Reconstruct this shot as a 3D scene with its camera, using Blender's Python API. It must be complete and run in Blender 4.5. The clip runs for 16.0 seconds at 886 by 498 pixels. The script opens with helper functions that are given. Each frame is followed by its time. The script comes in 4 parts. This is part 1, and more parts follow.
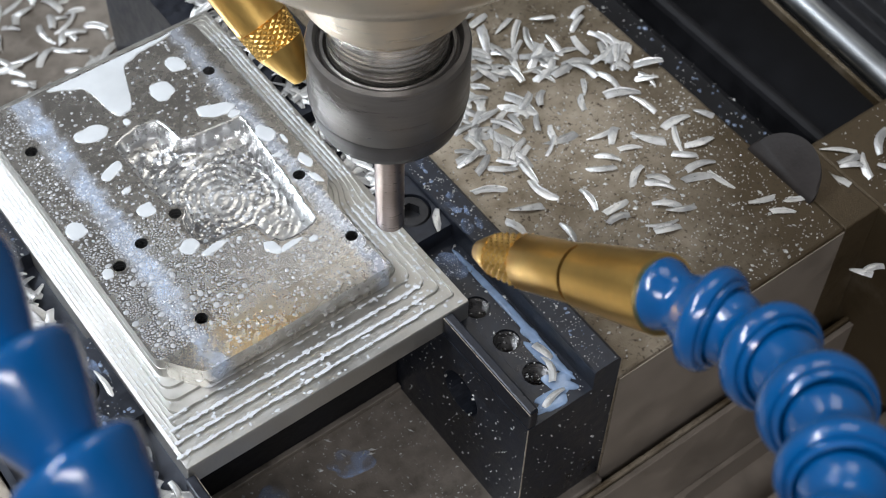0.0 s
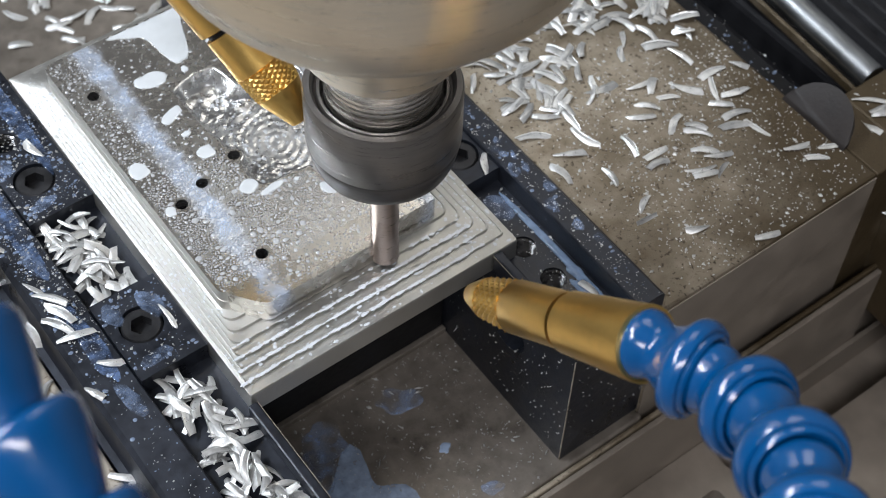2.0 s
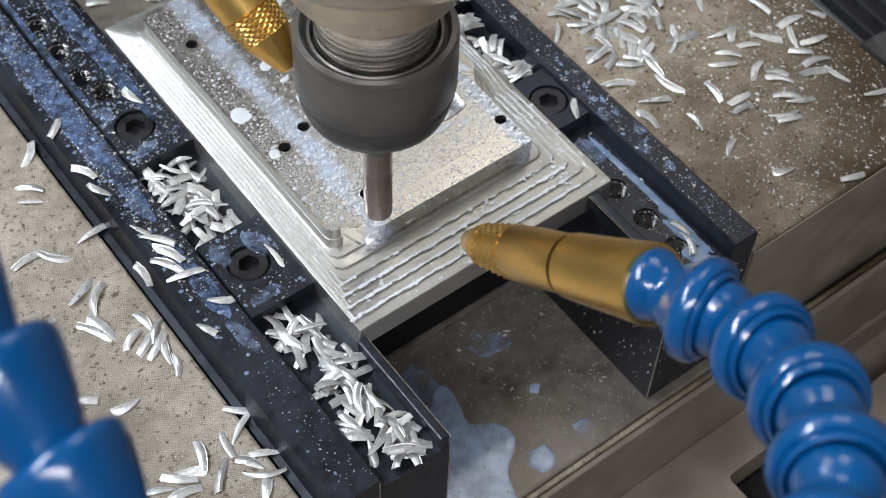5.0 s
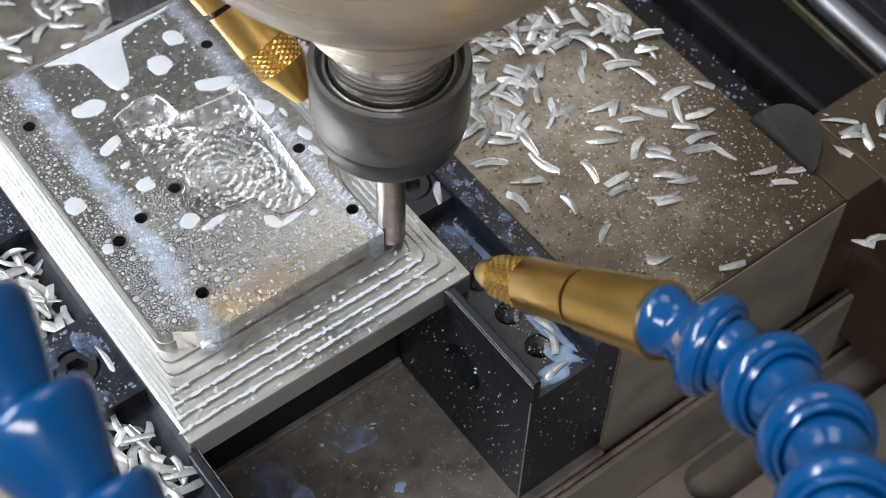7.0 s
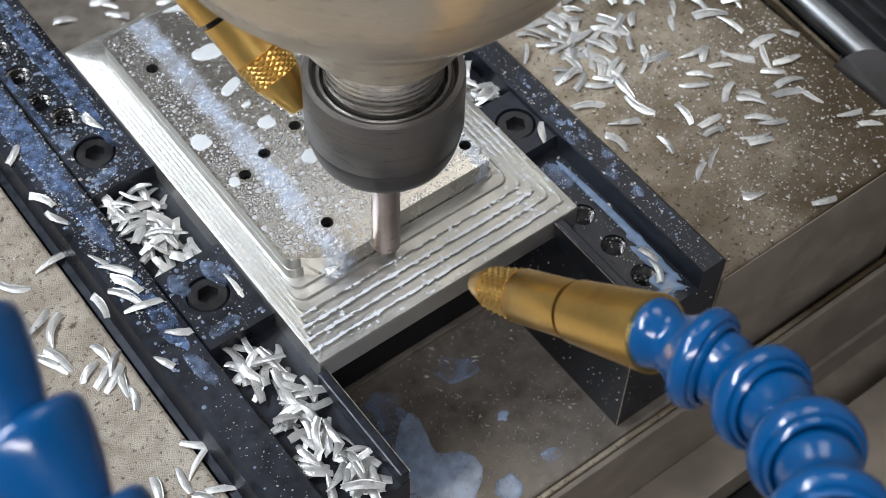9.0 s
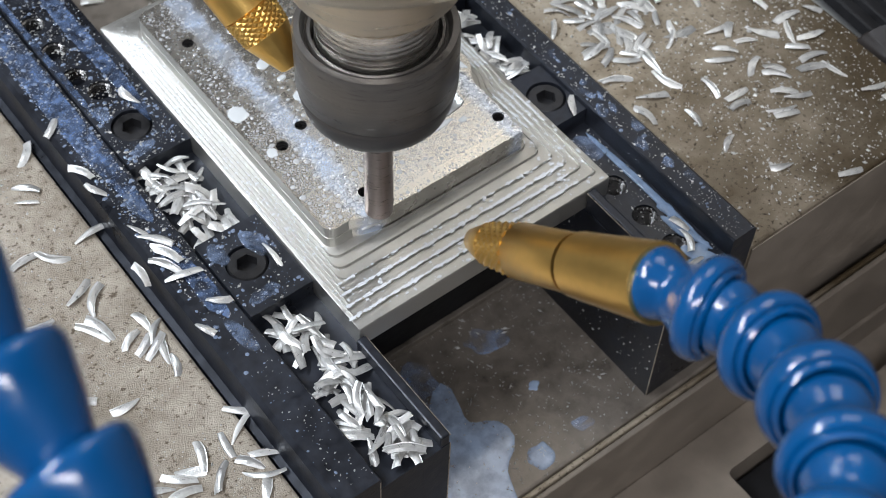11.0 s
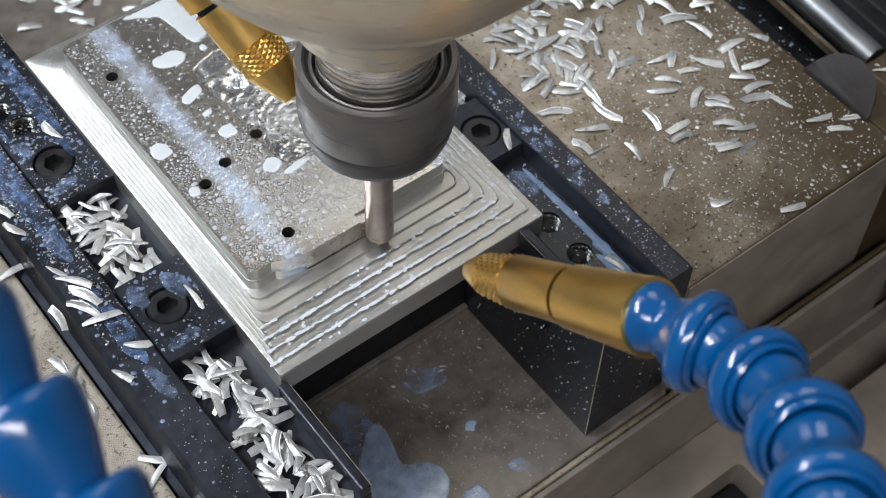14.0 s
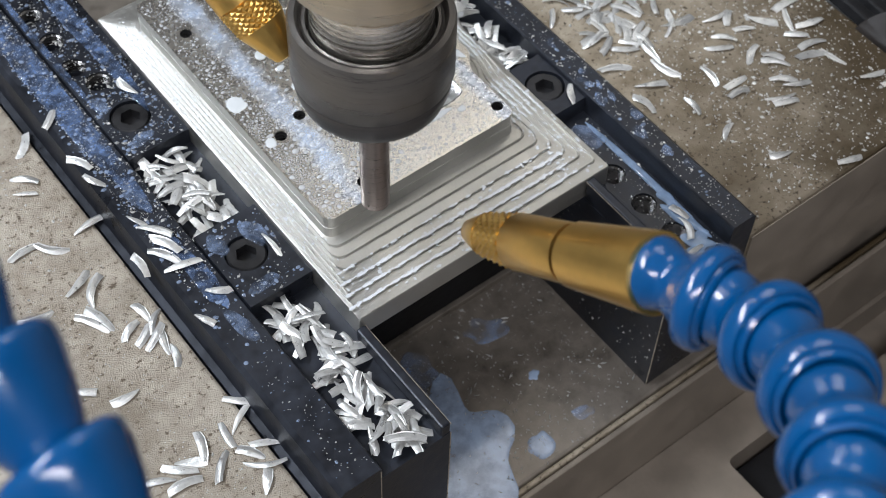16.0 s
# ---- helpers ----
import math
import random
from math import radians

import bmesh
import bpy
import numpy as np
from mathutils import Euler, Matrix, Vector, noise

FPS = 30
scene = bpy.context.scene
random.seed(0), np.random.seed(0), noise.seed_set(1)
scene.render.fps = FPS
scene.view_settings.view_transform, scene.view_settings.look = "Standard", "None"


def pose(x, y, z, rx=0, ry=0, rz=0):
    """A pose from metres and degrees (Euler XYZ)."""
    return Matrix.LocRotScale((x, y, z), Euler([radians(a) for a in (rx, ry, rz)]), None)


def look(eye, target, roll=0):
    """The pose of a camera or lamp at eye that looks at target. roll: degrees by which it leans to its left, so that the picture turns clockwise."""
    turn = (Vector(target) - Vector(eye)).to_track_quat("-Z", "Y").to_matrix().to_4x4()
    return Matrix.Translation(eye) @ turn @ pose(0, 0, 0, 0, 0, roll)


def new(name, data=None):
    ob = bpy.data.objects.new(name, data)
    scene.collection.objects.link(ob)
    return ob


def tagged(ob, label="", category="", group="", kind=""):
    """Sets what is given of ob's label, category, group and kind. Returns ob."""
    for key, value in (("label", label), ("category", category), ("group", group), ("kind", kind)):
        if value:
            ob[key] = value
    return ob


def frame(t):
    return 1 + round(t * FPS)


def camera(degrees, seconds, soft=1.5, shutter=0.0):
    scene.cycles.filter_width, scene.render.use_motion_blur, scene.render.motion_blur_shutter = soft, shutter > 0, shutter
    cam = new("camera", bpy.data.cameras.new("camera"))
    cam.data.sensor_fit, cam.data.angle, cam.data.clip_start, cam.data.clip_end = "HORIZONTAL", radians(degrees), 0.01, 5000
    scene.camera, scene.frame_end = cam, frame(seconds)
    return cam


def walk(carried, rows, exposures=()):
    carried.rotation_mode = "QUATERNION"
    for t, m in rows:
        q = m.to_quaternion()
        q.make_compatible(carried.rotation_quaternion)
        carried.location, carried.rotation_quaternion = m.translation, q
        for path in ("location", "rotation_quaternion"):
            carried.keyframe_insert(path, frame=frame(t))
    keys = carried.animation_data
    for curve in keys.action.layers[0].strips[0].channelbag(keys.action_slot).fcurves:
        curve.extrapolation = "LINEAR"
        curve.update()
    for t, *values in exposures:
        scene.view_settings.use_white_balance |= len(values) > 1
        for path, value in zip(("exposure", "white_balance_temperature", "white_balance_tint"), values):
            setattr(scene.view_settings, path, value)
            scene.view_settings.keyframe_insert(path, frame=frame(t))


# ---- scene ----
MM = 0.001
cam = camera(32.96, 16.0, soft=0.65)
cam.data.dof.use_dof = True
cam.data.dof.focus_distance = 0.33
cam.data.dof.aperture_fstop = 30.0
# seconds; eye in millimetres from the plate's front corner; Euler degrees
ROWS = [
    (0, -52.03, -151.9, 280.39, 36.954, -1.227, -36.525),
    (0.5, -51.53, -152.69, 281.3, 36.751, -1.243, -36.465),
    (1, -56.35, -158.19, 281.82, 36.712, -1.265, -36.46),
    (1.5, -66.47, -159.59, 282.92, 36.657, -1.474, -36.531),
    (2, -73, -159, 283.06, 36.672, -1.366, -36.472),
    (2.5, -81.18, -157.85, 281.37, 36.546, -1.469, -36.549),
    (3, -92.38, -158.77, 280.65, 36.432, -1.471, -36.535),
    (3.6, -102.93, -158.03, 280.86, 36.412, -1.468, -36.658),
    (4.3, -104.33, -157.4, 281.12, 36.389, -1.465, -36.801),
    (4.9, -103.61, -155.48, 281.33, 36.369, -1.462, -36.923),
    (5.5, -91.32, -154.51, 281.55, 36.349, -1.46, -37.046),
    (6, -69.84, -154.03, 280.91, 36.399, -1.267, -36.996),
    (6.5, -53.94, -151.65, 278.09, 36.261, -1.205, -37),
    (7, -53.42, -150.84, 278.58, 36.101, -1.218, -36.936),
    (7.5, -62.43, -153.49, 280.64, 36.136, -1.216, -36.936),
    (8, -71.96, -153.84, 281.87, 36.11, -1.245, -37.023),
    (8.5, -79.97, -152.66, 281.24, 36.032, -1.277, -37.089),
    (9, -88.89, -152.49, 282.12, 36.055, -1.258, -37.035),
    (9.7, -102.57, -153.25, 281.84, 36.096, -1.319, -37.161),
    (10.3, -104.42, -153.91, 281.6, 36.131, -1.372, -37.27),
    (10.9, -104.16, -153.67, 281.35, 36.166, -1.425, -37.378),
    (11.5, -83.35, -153.76, 281.11, 36.201, -1.477, -37.486),
    (12, -61.88, -152.79, 280.3, 36.17, -1.394, -37.479),
    (12.5, -60.09, -150.93, 279.84, 36.115, -1.555, -37.548),
    (13, -62.65, -152.27, 279.64, 36.13, -1.317, -37.44),
    (13.5, -71.91, -152.5, 280.36, 36.047, -1.362, -37.451),
    (14, -80.9, -152.83, 279.96, 36.05, -1.364, -37.484),
    (14.5, -90.48, -152.11, 279.75, 36.082, -1.412, -37.473),
    (15, -99.08, -152.29, 280.02, 35.957, -1.356, -37.448),
    (15.5, -102.8, -154.98, 279.81, 36.024, -1.165, -37.521),
    (16, -103.9, -153.97, 280.49, 35.929, -1.336, -37.658),
]
HEAD = [
    (0, 23.24, 5.1, 6.3),
    (0.5, 22.92, 4.75, -3.57),
    (1, 18.36, 0.61, -5.22),
    (1.5, 9.77, -2.59, -5.08),
    (2, 0.43, -3.25, -4.34),
    (2.5, -8.84, -2.78, -4.73),
    (3, -18.53, -2.93, -4.63),
    (3.6, -29, -2.3, -4),
    (4.3, -30.3, -1.8, -2.5),
    (4.9, -29.5, 0, 8),
    (5.5, -17.13, 0.86, 8.22),
    (6, 5.16, 1.13, 7.99),
    (6.5, 21.32, 1.96, 6.88),
    (7, 20.76, 1.63, -3.54),
    (7.5, 12.36, -0.16, -3.39),
    (8, 3.06, -0.54, -3.34),
    (8.5, -6.31, -0.42, -3.18),
    (9, -15.97, -0.58, -2.43),
    (9.7, -29, -0.8, -2.4),
    (10.3, -30.3, -1, -1.5),
    (10.9, -29.5, -0.3, 8.2),
    (11.5, -8.14, 0.07, 8.26),
    (12, 14.13, 0.3, 7.96),
    (12.5, 16.9, 0.55, 1.03),
    (13, 12.56, 0.07, -3.15),
    (13.5, 3.13, 0.18, -2.98),
    (14, -6.62, -0.1, -2.49),
    (14.5, -16.2, -0.03, -2.4),
    (15, -25.75, -0.32, -1.62),
    (15.5, -30.66, -2.27, -0.31),
    (16, -29.96, -1.24, 9.75),
]

walk(cam, [(t, pose(x * MM, y * MM, z * MM, a, b, c)) for t, x, y, z, a, b, c in ROWS])

# ---------------------------------------------------------------- light
world = bpy.data.worlds.new("world")
scene.world = world
world.use_nodes = True
world.node_tree.nodes["Background"].inputs[0].default_value = (0.75, 0.85, 1.0, 1)
world.node_tree.nodes["Background"].inputs[1].default_value = 0.05
scene.view_settings.exposure = 0.16


def tube(name, eye, target, sx, sy, watts, colour):
    data = bpy.data.lights.new(name, "AREA")
    data.shape, data.size, data.size_y, data.energy, data.color = "RECTANGLE", sx, sy, watts, colour
    ob = new(name, data)
    ob.matrix_world = look(eye, target)
    return ob


tube("ceiling_tube", (-0.75, 0.7, 1.35), (0.0, 0.05, 0), 1.2, 0.22, 26, (0.865, 0.937, 1.04))
tube("ceiling_panel", (0.82, 0.55, 1.55), (0.05, 0.05, 0), 0.7, 0.7, 3.6, (1.0, 0.96, 0.9))
tube("ceiling_tube", (-0.65, -0.85, 1.35), (0.0, 0.0, 0), 1.2, 0.25, 17, (0.958, 0.965, 1.03))


# ---------------------------------------------------------------- materials
def material(name, colour, rough=0.5, metal=0.0, vary=0.25, scale=300.0, bump=0.0, bump_scale=900.0, colour2=None, stretch=(1, 1, 1), coat=0.0,
             rough_vary=0.12, per_object=0.0, transmission=0.0, alpha=1.0):
    """Principled surface with two scales of variation; scale is in cycles per metre."""
    m = bpy.data.materials.new(name)
    m.use_nodes = True
    t = m.node_tree
    n, l = t.nodes, t.links
    p = n["Principled BSDF"]
    tc = n.new("ShaderNodeTexCoord")
    mp = n.new("ShaderNodeMapping")
    mp.inputs["Scale"].default_value = stretch
    l.new(tc.outputs["Object"], mp.inputs["Vector"])
    big = n.new("ShaderNodeTexNoise")
    big.inputs["Scale"].default_value, big.inputs["Detail"].default_value = scale * 0.12, 5
    fine = n.new("ShaderNodeTexNoise")
    fine.inputs["Scale"].default_value, fine.inputs["Detail"].default_value = scale, 6
    for q in (big, fine):
        l.new(mp.outputs[0], q.inputs["Vector"])
    add = n.new("ShaderNodeMath")
    add.operation = "ADD"
    l.new(big.outputs["Fac"], add.inputs[0])
    l.new(fine.outputs["Fac"], add.inputs[1])
    half = n.new("ShaderNodeMapRange")
    half.inputs["From Min"].default_value, half.inputs["From Max"].default_value = 0.7, 1.3
    l.new(add.outputs[0], half.inputs["Value"])
    ramp = n.new("ShaderNodeMix")
    ramp.data_type = "RGBA"
    c2 = colour2 or tuple(min(1, c * (1 + vary)) for c in colour)
    c1 = tuple(c * (1 - vary) for c in colour) if colour2 is None else colour
    ramp.inputs[6].default_value, ramp.inputs[7].default_value = (*c1, 1), (*c2, 1)
    l.new(half.outputs[0], ramp.inputs[0])
    out = ramp.outputs[2]
    if per_object:
        info = n.new("ShaderNodeObjectInfo")
        hsv = n.new("ShaderNodeHueSaturation")
        mr = n.new("ShaderNodeMapRange")
        mr.inputs["To Min"].default_value, mr.inputs["To Max"].default_value = 1 - per_object, 1 + per_object
        l.new(info.outputs["Random"], mr.inputs["Value"])
        l.new(mr.outputs[0], hsv.inputs["Value"])
        l.new(out, hsv.inputs["Color"])
        out = hsv.outputs[0]
    l.new(out, p.inputs["Base Color"])
    rr = n.new("ShaderNodeMapRange")
    rr.inputs["To Min"].default_value, rr.inputs["To Max"].default_value = max(0.02, rough - rough_vary), min(1, rough + rough_vary)
    l.new(half.outputs[0], rr.inputs["Value"])
    l.new(rr.outputs[0], p.inputs["Roughness"])
    p.inputs["Metallic"].default_value = metal
    p.inputs["Alpha"].default_value = alpha
    p.inputs["Coat Weight"].default_value = coat
    p.inputs["Coat Roughness"].default_value = 0.08
    p.inputs["Transmission Weight"].default_value = transmission
    if bump:
        bn = n.new("ShaderNodeTexNoise")
        bn.inputs["Scale"].default_value, bn.inputs["Detail"].default_value = bump_scale, 4
        l.new(mp.outputs[0], bn.inputs["Vector"])
        b = n.new("ShaderNodeBump")
        b.inputs["Strength"].default_value, b.inputs["Distance"].default_value = bump, 0.0004
        l.new(bn.outputs["Fac"], b.inputs["Height"])
        l.new(b.outputs[0], p.inputs["Normal"])
    return m


ALU = material("milled_aluminium", (0.7, 0.67, 0.615), 0.27, 1.0, 0.04, 500, 0.04, 1500, rough_vary=0.03)
ALU_WET = material("wet_swirled_aluminium", (0.72, 0.72, 0.71), 0.27, 0.97, 0.05, 600, 0.12, 900)
ALU_RIM = material("rough_milled_aluminium", (0.55, 0.54, 0.505), 0.47, 1.0, 0.07, 900, 0.2, 1300)
ALU_CHIP = material("bright_chip_aluminium", (0.63, 0.63, 0.61), 0.36, 0.6, 0.16, 700, 0.3, 2500, per_object=0.25)
DUST = material("metal_dust", (0.46, 0.46, 0.44), 0.35, 0.25, 0.4, 900, per_object=0.0)
BLACK = material("blackened_steel", (0.02, 0.023, 0.031), 0.38, 0.35, 0.5, 350, 0.12, 1500)
BLACK_SOFT = material("worn_black_steel", (0.03, 0.03, 0.032), 0.42, 0.5, 0.5, 250, 0.12, 1200)
GROUND = material("oily_ground_steel", (0.19, 0.15, 0.1), 0.47, 0.4, 0.3, 170, 0.35, 2600, colour2=(0.5, 0.435, 0.34))


def stain_with_falloff(m, colour, scale, lo, hi, lean=0.0, front=0.0):
    """Broad dark oil stains; lean and front paint light falloff towards +x and -y."""
    t = m.node_tree
    n, l = t.nodes, t.links
    p = n["Principled BSDF"]
    tc = n.new("ShaderNodeTexCoord")
    q = n.new("ShaderNodeTexNoise")
    q.inputs["Scale"].default_value, q.inputs["Detail"].default_value, q.inputs["Roughness"].default_value = scale, 6, 0.6
    l.new(tc.outputs["Object"], q.inputs["Vector"])
    r = n.new("ShaderNodeMapRange")
    r.inputs["From Min"].default_value, r.inputs["From Max"].default_value = lo, hi
    sep = n.new("ShaderNodeSeparateXYZ")
    l.new(tc.outputs["Object"], sep.inputs[0])
    more = n.new("ShaderNodeMath")
    more.operation = "MULTIPLY_ADD"
    more.inputs[1].default_value = lean
    cap = n.new("ShaderNodeMath")
    cap.operation = "MINIMUM"
    cap.inputs[1].default_value = 0.165
    l.new(sep.outputs[0], cap.inputs[0])
    l.new(cap.outputs[0], more.inputs[0])
    l.new(q.outputs["Fac"], more.inputs[2])
    near = n.new("ShaderNodeMath")
    near.operation = "MULTIPLY_ADD"
    near.inputs[1].default_value = -front
    l.new(sep.outputs[1], near.inputs[0])
    l.new(more.outputs[0], near.inputs[2])
    l.new(near.outputs[0], r.inputs["Value"])
    old = p.inputs["Base Color"].links[0].from_socket
    mix = n.new("ShaderNodeMix")
    mix.data_type = "RGBA"
    mix.inputs[7].default_value = (*colour, 1)
    l.new(r.outputs[0], mix.inputs[0])
    l.new(old, mix.inputs[6])
    l.new(mix.outputs[2], p.inputs["Base Color"])


# oil stain, plus the block's fall from light to dark put into its colour
stain_with_falloff(GROUND, (0.07, 0.05, 0.026), 15, 0.92, 1.22, 4.6, 2.5)
stain_with_falloff(GROUND, (0.05, 0.035, 0.02), 900, 0.565, 0.67)
GROUND_DRY = material("dry_ground_steel", (0.29, 0.245, 0.19), 0.5, 0.35, 0.3, 300, 0.9, 3200, colour2=(0.52, 0.465, 0.385))
BED = material("dark_wet_steel", (0.15, 0.128, 0.105), 0.4, 0.4, 0.3, 220, 0.25, 2000, colour2=(0.31, 0.273, 0.23))
stain_with_falloff(GROUND_DRY, (0.12, 0.09, 0.06), 800, 0.56, 0.66)
stain_with_falloff(GROUND_DRY, (0.2, 0.165, 0.12), 45, 0.5, 0.75)
stain_with_falloff(BED, (0.08, 0.067, 0.053), 110, 0.5, 0.72)
CAST = material("cast_machine_side", (0.235, 0.2, 0.163), 0.46, 0.3, 0.25, 90, 0.14, 900)
STEEL = material("turned_steel", (0.82, 0.79, 0.74), 0.26, 1.0, 0.06, 500, 0.06, 1500, stretch=(1, 1, 30))
STEEL_D = material("satin_spindle_steel", (0.76, 0.67, 0.53), 0.36, 0.85, 0.08, 300, 0.05, 1500, stretch=(1, 1, 20))
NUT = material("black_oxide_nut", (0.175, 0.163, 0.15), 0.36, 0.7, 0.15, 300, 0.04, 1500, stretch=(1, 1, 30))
# the nut's finish at about half its colour value, for the lower cone
NUT_LOW = material("darker_nut_cone", (0.085, 0.08, 0.077), 0.4, 0.6, 0.15, 300, 0.04, 1500, stretch=(1, 1, 30))
CARBIDE = material("carbide", (0.33, 0.275, 0.25), 0.36, 1.0, 0.1, 500, stretch=(1, 1, 20))
BRASS = material("satin_brass", (0.92, 0.59, 0.18), 0.33, 1.0, 0.05, 500, 0.03, 1800, rough_vary=0.05)
BLUE = material("blue_acetal", (0.0003, 0.065, 0.208), 0.18, 0.0, 0.12, 120, 0.2, 420, coat=0.5, rough_vary=0.06)
COOLANT = material("milky_coolant", (0.42, 0.54, 0.74), 0.1, 0.0, 0.15, 250, 0.2, 350, coat=0.6, rough_vary=0.04)
COOLANT_T = material("thin_blue_coolant", (0.3, 0.4, 0.6), 0.12, 0.0, 0.2, 250, 0.3, 500, coat=0.6, rough_vary=0.04)
COOLANT_J = material("jaw_coolant", (0.36, 0.5, 0.72), 0.1, 0.0, 0.3, 400, 0.6, 420, coat=0.6, rough_vary=0.04, alpha=0.5)
COOLANT_F = material("coolant_film", (0.13, 0.2, 0.36), 0.14, 0.0, 0.35, 500, 1.0, 420, coat=0.8, rough_vary=0.05)
COOLANT_W = material("milky_drop", (0.72, 0.75, 0.76), 0.12, 0.0, 0.05, 300, 0.0, coat=0.6, rough_vary=0.04, alpha=0.92)
WATER = material("thin_coolant_drop", (0.74, 0.76, 0.78), 0.12, 0.0, 0.06, 300, 0.0, coat=0.5, rough_vary=0.04, alpha=0.56)
CHROME = material("bright_bar", (0.36, 0.38, 0.39), 0.4, 1.0, 0.05, 80)
# oily black casting; also stands in for shade in the slot and on the bar
PIT = material("oily_black_and_shade", (0.008, 0.008, 0.009), 0.5, 0.0, 0.5, 100, 0.5, 260)
PLEAT = material("black_pleated_rubber", (0.014, 0.014, 0.015), 0.55, 0.0, 0.4, 200, 0.2, 900)
HOLE = material("thread_steel_and_shade", (0.12, 0.117, 0.115), 0.3, 0.9, 0.2, 400)
PAINT = material("wall_paint", (0.25, 0.245, 0.24), 0.8, 0.0, 0.06, 3, rough_vary=0.05)
CEIL = material("ceiling_paint", (0.36, 0.355, 0.35), 0.8, 0.0, 0.05, 3, rough_vary=0.05)
BOSS = material("dull_boss_steel", (0.028, 0.024, 0.022), 0.5, 0.0, 0.3, 200, 0.2, 900)
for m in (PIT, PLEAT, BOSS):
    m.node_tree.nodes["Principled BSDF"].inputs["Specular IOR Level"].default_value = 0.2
COOLANT_B = material("blue_drop", (0.34, 0.43, 0.6), 0.1, 0.0, 0.3, 300, 0.0, coat=0.8, rough_vary=0.04, alpha=0.5)
RIM_BEADS_GLARE = material("rim_beads_and_glare", (0.78, 0.805, 0.83), 0.12, 0.0, 0.05, 300, 0.0, coat=0.5, rough_vary=0.04, alpha=0.85)
FLOORM = material("table_iron", (0.16, 0.155, 0.15), 0.5, 0.3, 0.2, 40, rough_vary=0.1)


def patchy(m, scale, lo, hi, thin, thick):
    """Uneven thickness of a liquid film: its opacity wanders between thin and thick."""
    n, l = m.node_tree.nodes, m.node_tree.links
    tc, q, r = n.new("ShaderNodeTexCoord"), n.new("ShaderNodeTexNoise"), n.new("ShaderNodeMapRange")
    q.inputs["Scale"].default_value, q.inputs["Detail"].default_value, q.inputs["Roughness"].default_value = scale, 5, 0.62
    l.new(tc.outputs["Object"], q.inputs["Vector"])
    for k, v in (("From Min", lo), ("From Max", hi), ("To Min", thin), ("To Max", thick)):
        r.inputs[k].default_value = v
    l.new(q.outputs["Fac"], r.inputs["Value"])
    l.new(r.outputs[0], n["Principled BSDF"].inputs["Alpha"])


patchy(COOLANT, 170, 0.38, 0.62, 0.4, 0.76)
patchy(COOLANT_T, 260, 0.4, 0.66, 0.04, 0.5)
patchy(COOLANT_F, 320, 0.4, 0.66, 0.05, 0.75)


def wet_sheen_streak(m):
    """A rippled coolant film in long streaks at fixed places of the plate; its bluish sheen is painted into the colour.
    """
    t = m.node_tree
    n, l = t.nodes, t.links
    p = n["Principled BSDF"]
    tc = n.new("ShaderNodeTexCoord")
    sep = n.new("ShaderNodeSeparateXYZ")
    l.new(tc.outputs["Object"], sep.inputs[0])
    wob = n.new("ShaderNodeTexNoise")
    wob.inputs["Scale"].default_value, wob.inputs["Detail"].default_value = 260, 6
    l.new(tc.outputs["Object"], wob.inputs["Vector"])

    def op(kind, a, b):
        q = n.new("ShaderNodeMath")
        q.operation = kind
        for i, v in enumerate((a, b)):
            if isinstance(v, (int, float)):
                q.inputs[i].default_value = v
            else:
                l.new(v, q.inputs[i])
        return q.outputs[0]

    def band(x0, half, soft):
        d = op("ABSOLUTE", op("SUBTRACT", op("ADD", sep.outputs[0], op("MULTIPLY", op("SUBTRACT", wob.outputs["Fac"], 0.5), 0.006)), x0), 0)
        r = n.new("ShaderNodeMapRange")
        r.interpolation_type = "SMOOTHSTEP"
        r.inputs["From Min"].default_value, r.inputs["From Max"].default_value = half, half + soft
        r.inputs["To Min"].default_value, r.inputs["To Max"].default_value = 1, 0
        l.new(d, r.inputs["Value"])
        return r.outputs[0]
    broad = n.new("ShaderNodeTexNoise")
    broad.inputs["Scale"].default_value, broad.inputs["Detail"].default_value = 110, 4
    l.new(tc.outputs["Object"], broad.inputs["Vector"])
    patch = n.new("ShaderNodeMapRange")
    patch.inputs["From Min"].default_value, patch.inputs["From Max"].default_value = 0.35, 0.62
    patch.inputs["To Min"].default_value, patch.inputs["To Max"].default_value = 0.3, 0.85
    l.new(broad.outputs["Fac"], patch.inputs["Value"])
    mask = op("MAXIMUM", op("MULTIPLY", band(0.0195, 0.0012, 0.0034), patch.outputs[0]), op("MULTIPLY", band(0.0635, 0.0003, 0.0034), 0.5))
    old = p.inputs["Base Color"].links[0].from_socket
    mix = n.new("ShaderNodeMix")
    mix.data_type = "RGBA"
    # pale blue of the reflection on the film, put into the base colour
    mix.inputs[7].default_value = (0.54, 0.66, 0.86, 1)
    l.new(mask, mix.inputs[0])
    l.new(old, mix.inputs[6])
    l.new(mix.outputs[2], p.inputs["Base Color"])
    l.new(op("SUBTRACT", 1, op("MULTIPLY", mask, 0.6)), p.inputs["Metallic"])
    b = n.new("ShaderNodeBump")
    b.inputs["Distance"].default_value = 0.0006
    l.new(mask, b.inputs["Strength"])
    rip = n.new("ShaderNodeTexNoise")
    rip.inputs["Scale"].default_value, rip.inputs["Detail"].default_value = 620, 3
    l.new(tc.outputs["Object"], rip.inputs["Vector"])
    l.new(rip.outputs["Fac"], b.inputs["Height"])
    l.new(p.inputs["Normal"].links[0].from_socket, b.inputs["Normal"])
    l.new(b.outputs[0], p.inputs["Normal"])


wet_sheen_streak(ALU)


